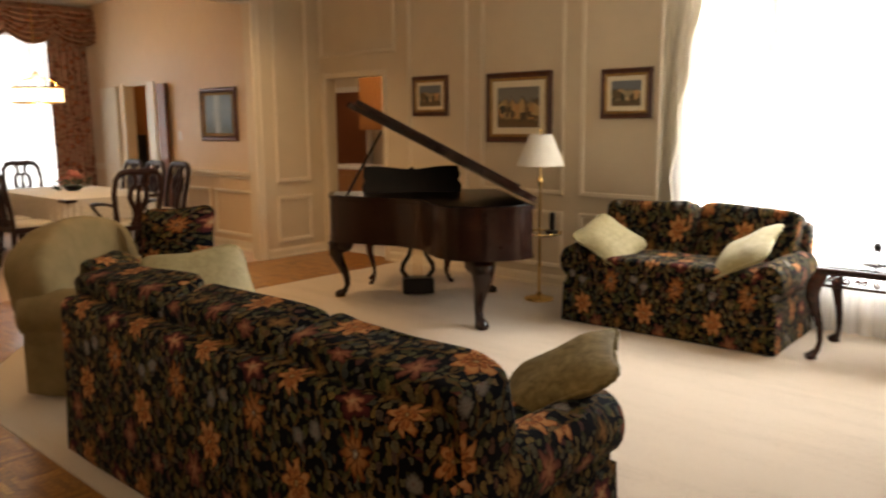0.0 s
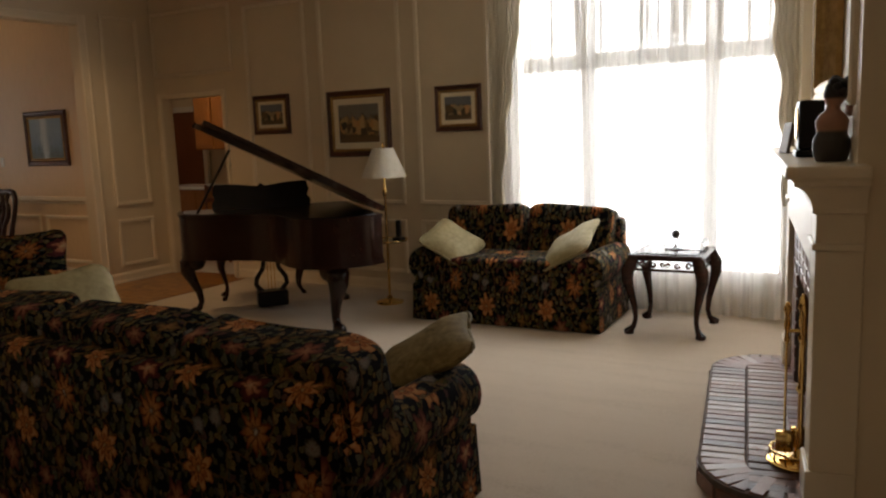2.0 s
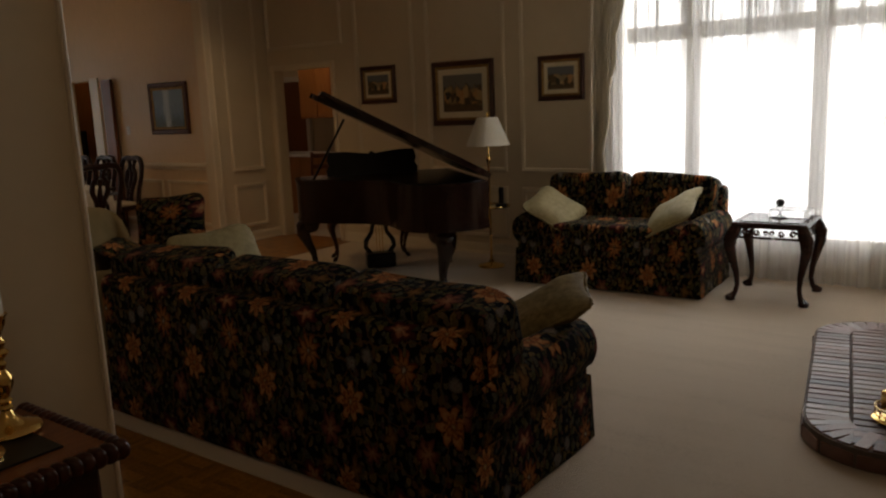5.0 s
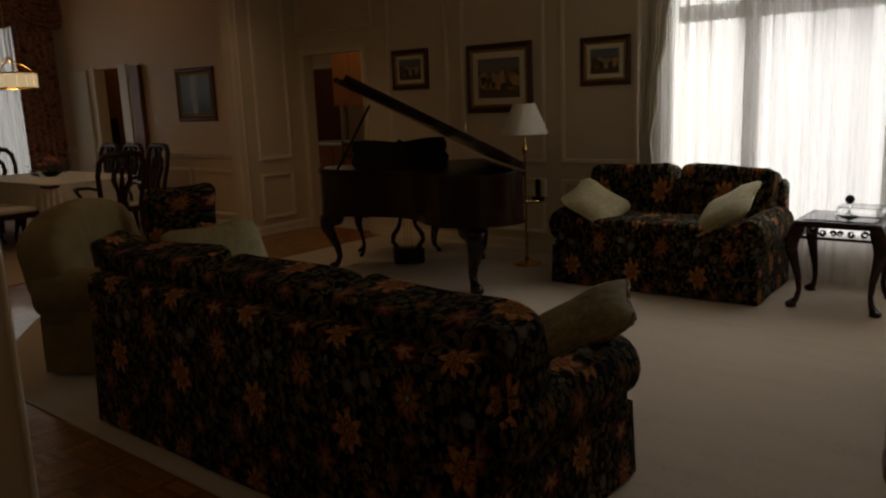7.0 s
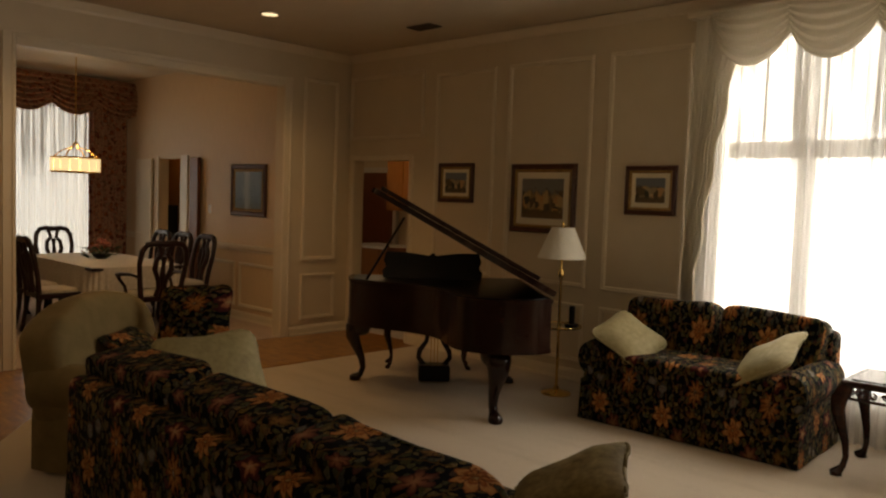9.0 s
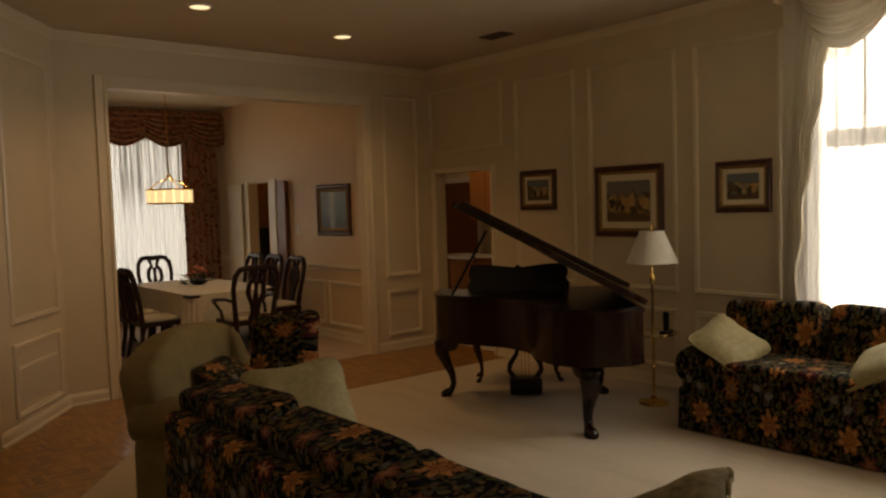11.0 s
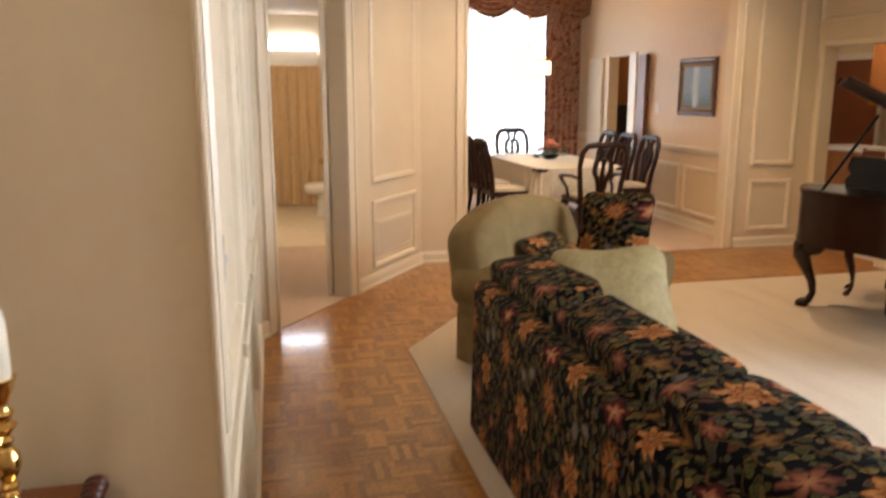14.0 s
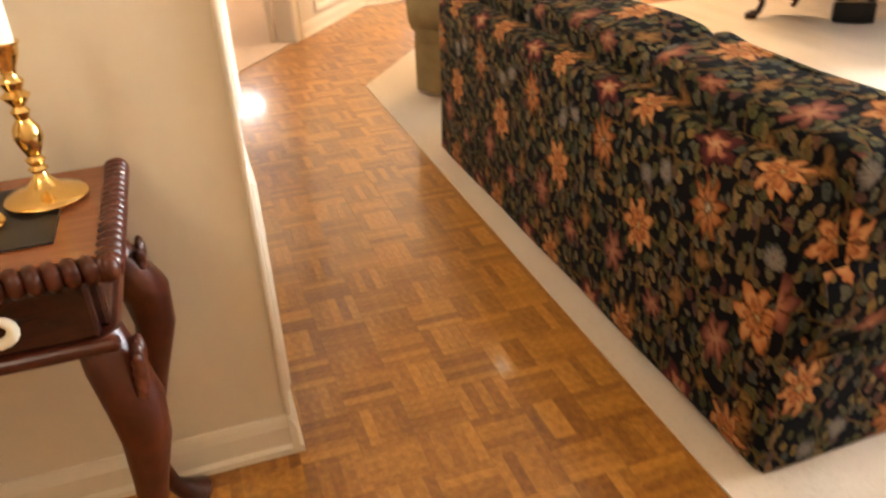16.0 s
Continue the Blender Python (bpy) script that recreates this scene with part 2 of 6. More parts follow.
    bsdf.inputs["Roughness"].default_value = 0.9
    bsdf.inputs["Specular IOR Level"].default_value = 0.12
    bump(nodes, links, noise_tex(nodes, links, base, 420, 2), 0.25, 0.002, bsdf.inputs["Normal"])
    return m



def tapestry_material(name):
    """A printed tapestry with a half-metre repeat: blooms with petals over small leaves and stems on black."""
    m, nodes, links, bsdf = material(name)

    def maths(op, a, b=None, c=None):
        n = nodes.new("ShaderNodeMath")
        n.operation = op
        for i, q in enumerate((a, b, c)):
            if q is not None:
                if hasattr(q, "is_linked"):
                    links.new(q, n.inputs[i])
                else:
                    n.inputs[i].default_value = q
        return n.outputs[0]

    def mix(fac, a, b):
        n = nodes.new("ShaderNodeMix")
        n.data_type = "RGBA"
        links.new(fac, n.inputs[0])
        for sock, q in ((n.inputs[6], a), (n.inputs[7], b)):
            if hasattr(q, "is_linked"):
                links.new(q, sock)
            else:
                sock.default_value = (*q, 1)
        return n.outputs[2]

    tc = nodes.new("ShaderNodeTexCoord")
    pos, nor = nodes.new("ShaderNodeSeparateXYZ"), nodes.new("ShaderNodeSeparateXYZ")
    warp = nodes.new("ShaderNodeTexNoise")
    warp.inputs["Scale"].default_value, warp.inputs["Detail"].default_value = 30, 3
    links.new(tc.outputs["Object"], warp.inputs["Vector"])
    bent = nodes.new("ShaderNodeVectorMath")
    bent.operation = "MULTIPLY_ADD"
    links.new(warp.outputs["Color"], bent.inputs[0])
    bent.inputs[1].default_value = (0.040,) * 3
    links.new(tc.outputs["Object"], bent.inputs[2])
    links.new(bent.outputs[0], pos.inputs[0])
    links.new(tc.outputs["Normal"], nor.inputs[0])
    side = maths("GREATER_THAN", maths("ABSOLUTE", nor.outputs[0]), 0.72)
    front = maths("SUBTRACT", 1.0, side)
    u = maths("ADD", maths("MULTIPLY", pos.outputs[0], front), maths("MULTIPLY", pos.outputs[1], side))
    v = maths("SUBTRACT", pos.outputs[2], maths("MULTIPLY", pos.outputs[1], front))
    flat = nodes.new("ShaderNodeCombineXYZ")
    links.new(u, flat.inputs[0])
    links.new(maths("MULTIPLY", v, 0.78), flat.inputs[1])

    def cells(scale, feature):
        t = nodes.new("ShaderNodeTexVoronoi")
        t.voronoi_dimensions, t.feature = "2D", feature
        t.inputs["Scale"].default_value = scale
        links.new(flat.outputs[0], t.inputs["Vector"])
        return t

    leaf = cells(32, "F1")
    hue = nodes.new("ShaderNodeSeparateColor")
    links.new(leaf.outputs["Color"], hue.inputs[0])
    tint = ramp(nodes, links, hue.outputs[0], ((0.0, (0.018, 0.022, 0.010)), (0.25, (0.085, 0.078, 0.026)), (0.45, (0.045, 0.052, 0.044)), (0.6, (0.18, 0.115, 0.030)), (0.75, (0.085, 0.088, 0.058)), (0.88, (0.08, 0.024, 0.022)), (1.0, (0.22, 0.155, 0.06))))
    body = maths("LESS_THAN", leaf.outputs["Distance"], maths("MULTIPLY_ADD", hue.outputs[1], 0.22, 0.27))
    vein = maths("LESS_THAN", maths("ABSOLUTE", maths("SUBTRACT", leaf.outputs["Distance"], 0.20)), 0.045)
    tint = mix(maths("MULTIPLY", vein, 0.55), tint, (0.012, 0.011, 0.009))
    col = mix(body, (0.0035, 0.0035, 0.005), tint)
    stem = maths("LESS_THAN", cells(8.5, "DISTANCE_TO_EDGE").outputs["Distance"], 0.028)
    col = mix(maths("MULTIPLY", stem, 0.8), col, (0.11, 0.06, 0.018))
    orange = ((0.0, (0.42, 0.32, 0.13)), (0.16, (0.12, 0.028, 0.010)), (0.28, (0.40, 0.17, 0.050)), (0.50, (0.22, 0.060, 0.018)), (0.64, (0.46, 0.23, 0.085)), (0.90, (0.34, 0.12, 0.036)), (0.97, (0.03, 0.010, 0.006)))
    rosy = ((0.0, (0.42, 0.28, 0.14)), (0.25, (0.33, 0.155, 0.075)), (0.5, (0.28, 0.10, 0.05)), (0.62, (0.085, 0.018, 0.018)), (0.95, (0.045, 0.011, 0.012)))
    pink = ((0.0, (0.33, 0.17, 0.085)), (0.5, (0.22, 0.08, 0.045)), (0.95, (0.07, 0.02, 0.018)))
    disc = ((0.0, (0.12, 0.05, 0.04)), (0.3, (0.20, 0.18, 0.15)), (0.75, (0.13, 0.12, 0.10)), (0.95, (0.04, 0.04, 0.04)))
    ochre = ((0.0, (0.237, 0.115, 0.034)), (0.5, (0.178, 0.090, 0.026)), (0.95, (0.052, 0.025, 0.009)))
    seeds = ((0.0, (0.46, 0.42, 0.28)), (0.2, (0.06, 0.018, 0.008)), (0.34, (0.36, 0.165, 0.055)), (0.7, (0.27, 0.095, 0.026)), (0.95, (0.09, 0.022, 0.010)))
    for cu, cv, ru, rv, lobes, depth, tones in (
            (-0.095, -0.10, 0.066, 0.078, 7, 0.24, orange), (0.125, 0.078, 0.056, 0.072, 9, 0.26, seeds),
            (0.143, 0.245, 0.070, 0.058, 5, 0.24, rosy), (-0.11, 0.065, 0.032, 0.034, 12, 0.05, disc),
            (-0.195, 0.102, 0.032, 0.034, 12, 0.05, disc), (0.024, -0.24, 0.050, 0.072, 6, 0.22, pink),
            (0.115, -0.06, 0.036, 0.026, 4, 0.15, ochre), (0.052, -0.39, 0.028, 0.034, 4, 0.15, ochre),
            (-0.108, -0.39, 0.030, 0.055, 4, 0.2, ochre), (-0.06, 0.26, 0.056, 0.070, 8, 0.26, orange),
            (0.20, -0.21, 0.030, 0.05, 4, 0.2, ochre), (-0.20, -0.30, 0.045, 0.04, 6, 0.2, pink)):
        du = maths("WRAP", maths("SUBTRACT", u, cu), 0.25, -0.25)
        dv = maths("WRAP", maths("SUBTRACT", v, cv), 0.36, -0.36)
        su, sv = maths("DIVIDE", du, ru), maths("DIVIDE", dv, rv)
        r = maths("SQRT", maths("ADD", maths("MULTIPLY", su, su), maths("MULTIPLY", sv, sv)))
        wave = maths("COSINE", maths("MULTIPLY_ADD", maths("ARCTAN2", sv, su), lobes, 0.7))
        q = maths("DIVIDE", r, maths("MULTIPLY_ADD", wave, depth, 0.97))
        tone = ramp(nodes, links, q, tones)
        crease = maths("MULTIPLY", maths("LESS_THAN", wave, -0.80), maths("GREATER_THAN", q, 0.30))
        tone = mix(maths("MULTIPLY", crease, 0.75), tone, (0.05, 0.014, 0.008))
        col = mix(maths("LESS_THAN", q, 1.0), col, tone)
    links.new(col, bsdf.inputs["Base Color"])
    bsdf.inputs["Roughness"].default_value = 0.9
    bsdf.inputs["Specular IOR Level"].default_value = 0.1
    bump(nodes, links, noise_tex(nodes, links, tc.outputs["Object"], 420, 2), 0.25, 0.002, bsdf.inputs["Normal"])
    return m


M_floral = tapestry_material("dark_floral_tapestry")
M_drape = floral_material("floral_chintz_drape", 1.6, (0.46, 0.28, 0.20), ((0.20, 0.085, 0.060), (0.48, 0.26, 0.18), (0.24, 0.17, 0.13), (0.56, 0.36, 0.26), (0.36, 0.19, 0.14), (0.50, 0.17, 0.12)))


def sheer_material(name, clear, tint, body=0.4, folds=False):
    """Thin cloth that lets light through; with folds it is gathered in strips, and shade from outside is put into its
    upper part.
    """
    m, nodes, links, bsdf = material(name)
    nodes.remove(bsdf)
    out = nodes["Material Output"]
    tl, df, tr = nodes.new("ShaderNodeBsdfTranslucent"), nodes.new("ShaderNodeBsdfDiffuse"), nodes.new("ShaderNodeBsdfTransparent")
    tl.inputs[0].default_value = df.inputs[0].default_value = (*tint, 1)
    a, b = nodes.new("ShaderNodeMixShader"), nodes.new("ShaderNodeMixShader")
    a.inputs[0].default_value = body
    links.new(tl.outputs[0], a.inputs[1])
    links.new(df.outputs[0], a.inputs[2])
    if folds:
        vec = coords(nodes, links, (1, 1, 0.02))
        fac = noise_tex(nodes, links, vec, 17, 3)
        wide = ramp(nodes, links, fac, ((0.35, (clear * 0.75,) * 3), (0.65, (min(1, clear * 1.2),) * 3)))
        shaded_strips = ramp(nodes, links, fac, ((0.40, (clear * 0.05,) * 3), (0.60, (min(1, clear * 1.1),) * 3)))
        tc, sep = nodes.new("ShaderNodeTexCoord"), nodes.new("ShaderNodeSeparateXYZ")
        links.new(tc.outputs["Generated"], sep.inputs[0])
        # outside shade at the window top, imitated by denser strips up there
        top_shade = ramp(nodes, links, sep.outputs[2], ((0.54, (0, 0, 0)), (0.74, (1, 1, 1))))
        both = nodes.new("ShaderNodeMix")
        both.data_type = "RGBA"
        links.new(top_shade, both.inputs[0])
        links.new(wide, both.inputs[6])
        links.new(shaded_strips, both.inputs[7])
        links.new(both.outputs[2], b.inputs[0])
        # the same imitated shade: upper strips pass less light
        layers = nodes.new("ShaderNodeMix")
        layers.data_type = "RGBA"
        links.new(top_shade, layers.inputs[0])
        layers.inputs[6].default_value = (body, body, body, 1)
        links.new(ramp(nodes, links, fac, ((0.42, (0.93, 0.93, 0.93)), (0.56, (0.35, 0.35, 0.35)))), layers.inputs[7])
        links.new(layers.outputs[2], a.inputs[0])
    else:
        b.inputs[0].default_value = clear
    links.new(a.outputs[0], b.inputs[1])
    links.new(tr.outputs[0], b.inputs[2])
    links.new(b.outputs[0], out.inputs[0])
    return m


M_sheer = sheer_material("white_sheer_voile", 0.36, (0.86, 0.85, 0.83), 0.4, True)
M_silk = sheer_material("cream_silk_drape", 0.0, (0.72, 0.66, 0.55), 0.82)


def glow_material(name, colour, power):
    m, nodes, links, bsdf = material(name)
    bsdf.inputs["Base Color"].default_value = (*colour, 1)
    bsdf.inputs["Emission Color"].default_value = (*colour, 1)
    bsdf.inputs["Emission Strength"].default_value = power
    return m


M_daylight = glow_material("bright_overcast_daylight", (0.97, 0.98, 1.0), 11.5)
# the same sky glow, set weaker behind the dining window
M_daylight_west = glow_material("dimmer_overcast_daylight", (0.93, 0.97, 1.0), 4.0)
M_bulb = glow_material("lit_bulb", (1.0, 0.82, 0.55), 4.0)
M_shadeglow = glow_material("lit_cream_glass", (1.0, 0.78, 0.45), 3.0)


def glass_material(name, colour=(1, 1, 1), rough=0.02):
    m, nodes, links, bsdf = material(name)
    bsdf.inputs["Base Color"].default_value = (*colour, 1)
    bsdf.inputs["Transmission Weight"].default_value = 1.0
    bsdf.inputs["Roughness"].default_value = rough
    bsdf.inputs["IOR"].default_value = 1.45
    return m


M_glass = glass_material("clear_glass")
M_mirror = plain("silvered_mirror", (0.85, 0.85, 0.84), (0.88, 0.88, 0.87), 3, 0.02, 1.0, 10, 0.0)


def painting_material(name, skyc, midc, lightc, groundc, upright=False):
    """A brushy landscape: sky above, trees and pale houses or a fall of water in the middle, ground below."""
    m, nodes, links, bsdf = material(name)
    tc = nodes.new("ShaderNodeTexCoord")
    sep = nodes.new("ShaderNodeSeparateXYZ")
    links.new(tc.outputs["Generated"], sep.inputs[0])
    vec = coords(nodes, links, (5, 5, 1.1) if upright else (1, 1, 1))
    n1 = noise_tex(nodes, links, vec, 9 if upright else 15, 6, 0.7)
    add = nodes.new("ShaderNodeMath")
    add.operation = "MULTIPLY_ADD"
    links.new(n1, add.inputs[0])
    add.inputs[1].default_value = 0.9 if upright else 0.55
    links.new(sep.outputs["Z"], add.inputs[2])
    if upright:
        land = ramp(nodes, links, add.outputs[0], ((0.40, groundc), (0.62, midc), (0.95, skyc), (1.15, midc), (1.45, skyc)))
        wob = nodes.new("ShaderNodeMath")
        wob.operation = "MULTIPLY_ADD"
        links.new(n1, wob.inputs[0])
        wob.inputs[1].default_value = 0.35
        links.new(sep.outputs["X"], wob.inputs[2])
        fall = ramp(nodes, links, wob.outputs[0], ((0.50, (0, 0, 0)), (0.58, (0.9, 0.9, 0.9)), (0.64, (0.9, 0.9, 0.9)), (0.76, (0, 0, 0))))
        both = nodes.new("ShaderNodeMix")
        both.data_type = "RGBA"
        links.new(fall, both.inputs[0])
        links.new(land, both.inputs[6])
        both.inputs[7].default_value = (*lightc, 1)
        col = both.outputs[2]
    else:
        sky_land = ramp(nodes, links, add.outputs[0], ((0.38, groundc), (0.6, midc), (0.86, midc), (1.0, skyc)))
        blocks = nodes.new("ShaderNodeTexVoronoi")
        blocks.distance = "CHEBYCHEV"
        blocks.inputs["Scale"].default_value = 17
        links.new(coords(nodes, links, (1.2, 1, 0.7)), blocks.inputs["Vector"])
        pick = nodes.new("ShaderNodeSeparateColor")
        links.new(blocks.outputs["Color"], pick.inputs[0])
        house = ramp(nodes, links, pick.outputs[0], ((0.0, midc), (0.45, groundc), (0.7, lightc), (1.0, (lightc[0], lightc[1] * 0.7, lightc[2] * 0.5))))
        band = ramp(nodes, links, add.outputs[0], ((0.46, (0, 0, 0)), (0.54, (1, 1, 1)), (0.88, (1, 1, 1)), (0.98, (0, 0, 0))))
        both = nodes.new("ShaderNodeMix")
        both.data_type = "RGBA"
        links.new(band, both.inputs[0])
        links.new(sky_land, both.inputs[6])
        links.new(house, both.inputs[7])
        col = both.outputs[2]
    links.new(col, bsdf.inputs["Base Color"])
    bsdf.inputs["Roughness"].default_value = 0.45
    bump(nodes, links, noise_tex(nodes, links, vec, 70, 4), 0.3, 0.003, bsdf.inputs["Normal"])
    return m


M_art1 = painting_material("village_painting", (0.17, 0.19, 0.21), (0.030, 0.034, 0.020), (0.58, 0.46, 0.27), (0.13, 0.085, 0.035))
M_art2 = painting_material("courtyard_painting", (0.20, 0.19, 0.16), (0.030, 0.028, 0.016), (0.52, 0.36, 0.15), (0.15, 0.085, 0.03))
M_art3 = painting_material("waterfall_painting", (0.16, 0.23, 0.30), (0.05, 0.085, 0.10), (0.46, 0.52, 0.55), (0.06, 0.07, 0.035), True)


# mesh helpers
def part(name, bm, mat, parent=None, label="", smooth=None):
    me = bpy.data.meshes.new(name)
    bmesh.ops.recalc_face_normals(bm, faces=bm.faces)
    bm.to_mesh(me)
    bm.free()
    if mat:
        me.materials.append(mat)
    if smooth is not None:
        me.shade_smooth()
        if smooth < 180:
            me.set_sharp_from_angle(angle=radians(smooth))
    ob = new(name, me)
    if parent:
        ob.parent = parent
    if label:
        ob["label"] = label
    return ob


def empty(name, m, label, category, group="", kind=""):
    ob = new(name)
    ob.matrix_world = m
    return tagged(ob, label, category, group, kind)


def box(bm, x0, y0, z0, x1, y1, z1, bev=0.0, seg=2, m=None):
    v = bmesh.ops.create_cube(bm, size=1.0)["verts"]
    for q in v:
        q.co = Vector(((x0 + x1) / 2 + q.co.x * abs(x1 - x0), (y0 + y1) / 2 + q.co.y * abs(y1 - y0), (z0 + z1) / 2 + q.co.z * abs(z1 - z0)))
    if bev:
        es = list({e for q in v for e in q.link_edges})
        v = list({q for f in bmesh.ops.bevel(bm, geom=es, offset=bev, segments=seg, profile=0.5, affect="EDGES")["faces"] for q in f.verts} | {q for q in v if q.is_valid})
    if m:
        bmesh.ops.transform(bm, matrix=m, verts=v)
    return v


def lathe(bm, profile, seg=20, m=None):
    """A turned solid from (radius, height) pairs."""
    rings = []
    for r, z in profile:
        rings.append([bm.verts.new((r * math.cos(2 * math.pi * k / seg), r * math.sin(2 * math.pi * k / seg), z)) for k in range(seg)])
    for a, b in zip(rings, rings[1:]):
        for k in range(seg):
            bm.faces.new((a[k], a[(k + 1) % seg], b[(k + 1) % seg], b[k]))
    bm.faces.new(rings[0][::-1])
    bm.faces.new(rings[-1])
    if m:
        bmesh.ops.transform(bm, matrix=m, verts=[v for r in rings for v in r])


def tube(bm, pts, radii, seg=10, flat=1.0):
    """A rod swept along points, round or flattened."""
    pts = [Vector(p) for p in pts]
    if not hasattr(radii, "__len__"):
        radii = [radii] * len(pts)
    rings, side = [], None
    for i, p in enumerate(pts):
        d = (pts[min(i + 1, len(pts) - 1)] - pts[max(i - 1, 0)]).normalized()
        if side is None:
            side = d.cross(Vector((0, 0, 1)) if abs(d.z) < 0.9 else Vector((1, 0, 0))).normalized()
        side = (side - d * side.dot(d)).normalized()
        up = d.cross(side)
        rings.append([bm.verts.new(p + radii[i] * (math.cos(2 * math.pi * k / seg) * side + flat * math.sin(2 * math.pi * k / seg) * up)) for k in range(seg)])
    for a, b in zip(rings, rings[1:]):
        for k in range(seg):
            bm.faces.new((a[k], a[(k + 1) % seg], b[(k + 1) % seg], b[k]))
    bm.faces.new(rings[0][::-1])
    bm.faces.new(rings[-1])


def prism(bm, poly, z0, z1, m=None):
    a = [bm.verts.new((x, y, z0)) for x, y in poly]
    b = [bm.verts.new((x, y, z1)) for x, y in poly]
    bm.faces.new(a[::-1])
    bm.faces.new(b)
    n = len(poly)
    for k in range(n):
        bm.faces.new((a[k], a[(k + 1) % n], b[(k + 1) % n], b[k]))
    if m:
        bmesh.ops.transform(bm, matrix=m, verts=a + b)


def wall_frame(p0, p1):
    """Axes of a wall: x along it from p0, y out of the room, z up. The room lies to the left."""
    d = Vector((p1[0] - p0[0], p1[1] - p0[1], 0))
    return Matrix.Translation((p0[0], p0[1], 0)) @ Matrix.Rotation(math.atan2(d.y, d.x), 4, "Z") @ Matrix.Diagonal((1, -1, 1, 1)), d.length


def wall(name, p0, p1, height, openings=(), thick=0.14, mat=None, label="", z0=0.0):
    m, length = wall_frame(p0, p1)
    bm = bmesh.new()
    cuts = sorted(openings)
    s = 0.0
    for a, b, lo, hi in cuts:
        if a > s:
            box(bm, s, 0, z0, a, thick, height)
        if lo > z0:
            box(bm, a, 0, z0, b, thick, lo)
        if hi < height:
            box(bm, a, 0, hi, b, thick, height)
        s = b
    if s < length:
        box(bm, s, 0, z0, length, thick, height)
    bmesh.ops.transform(bm, matrix=m, verts=bm.verts)
    ob = part(name, bm, mat or M_wall)
    tagged(ob, label or "cream painted panelled wall", "wall", kind="structure")
    return ob, m, length


def strip(owner, m, name, s0, s1, z0, z1, depth, mat=None, bev=0.006):
    bm = bmesh.new()
    box(bm, s0, -depth, z0, s1, 0.004, z1, bev, 2, m)
    return part(name, bm, mat or M_trim, owner)


def panel(owner, m, s0, s1, z0, z1, w=0.042, d=0.026):
    """A picture-frame moulding on a wall: four mitred lengths with a raised bead."""
    bm = bmesh.new()
    rings = []
    for inset, out in ((0, 0.0), (0, d * 0.6), (w * 0.3, d), (w * 0.55, d * 0.75), (w * 0.8, d * 0.8), (w, 0.0)):
        rings.append([bm.verts.new((x, -out, z)) for x, z in ((s0 + inset, z0 + inset), (s1 - inset, z0 + inset), (s1 - inset, z1 - inset), (s0 + inset, z1 - inset))])
    for a, b in zip(rings, rings[1:]):
        for k in range(4):
            bm.faces.new((a[k], a[(k + 1) % 4], b[(k + 1) % 4], b[k]))
    bmesh.ops.transform(bm, matrix=m, verts=bm.verts)
    return part("panel_moulding", bm, M_trim, owner)


def skirting(owner, m, s0, s1, h=0.11):
    bm = bmesh.new()
    prof = ((0.0, 0.0), (-0.030, 0.0), (-0.030, 0.018), (-0.019, 0.026), (-0.018, h - 0.03), (-0.012, h - 0.012), (-0.006, h), (0.0, h))
    a = [bm.verts.new((s0, y, z)) for y, z in prof]
    b = [bm.verts.new((s1, y, z)) for y, z in prof]
    for k in range(len(prof)):
        j = (k + 1) % len(prof)
        bm.faces.new((a[k], a[j], b[j], b[k]))
    bm.faces.new(a)
    bm.faces.new(b[::-1])
    bmesh.ops.transform(bm, matrix=m, verts=bm.verts)
    return part("baseboard", bm, M_trim, owner)


def casing(owner, m, s0, s1, top, w=0.10, d=0.022, z0=0.0):
    """Door casing: two legs and a head round an opening."""
    for a, b, lo, hi in ((s0 - w, s0, z0, top + w), (s1, s1 + w, z0, top + w), (s0, s1, top, top + w)):
        strip(owner, m, "door_casing", a, b, lo, hi, d)
        if hi - lo > w * 1.5:
            strip(owner, m, "door_casing_bead", a + w * 0.12, a + w * 0.32, lo, hi - 0.01, d + 0.012, None, 0.004)
        else:
            strip(owner, m, "door_casing_bead", a, b, hi - w * 0.32, hi - w * 0.12, d + 0.012, None, 0.004)


def ball(bm, a, b, c, e1=1.0, e2=1.0, m=None, nu=24, nv=14, wobble=0.0, seed=0):
    """A superellipsoid: e 1 is round, smaller is boxier; wobble adds soft unevenness."""
    f = lambda w, e: math.copysign(abs(w) ** e, w)
    rows = []
    for j in range(nv + 1):
        eta = -math.pi / 2 + math.pi * j / nv
        row = []
        for i in range(nu):
            om = 2 * math.pi * i / nu
            p = Vector((a * f(math.cos(eta), e1) * f(math.cos(om), e2), b * f(math.cos(eta), e1) * f(math.sin(om), e2), c * f(math.sin(eta), e1)))
            if wobble:
                p += wobble * Vector(noise.noise_vector(p * 5 + Vector((seed * 7.3, seed * 3.1, seed))))
            row.append(bm.verts.new(m @ p if m else p))
        rows.append(row)
    for r, s in zip(rows, rows[1:]):
        for i in range(nu):
            bm.faces.new((r[i], r[(i + 1) % nu], s[(i + 1) % nu], s[i]))
    bmesh.ops.remove_doubles(bm, verts=rows[0] + rows[-1], dist=1e-5)


def sheet(bm, fn, nu, nv):
    rows = [[bm.verts.new(fn(i / nu, j / nv)) for i in range(nu + 1)] for j in range(nv + 1)]
    for r, s in zip(rows, rows[1:]):
        for i in range(nu):
            bm.faces.new((r[i], r[i + 1], s[i + 1], s[i]))


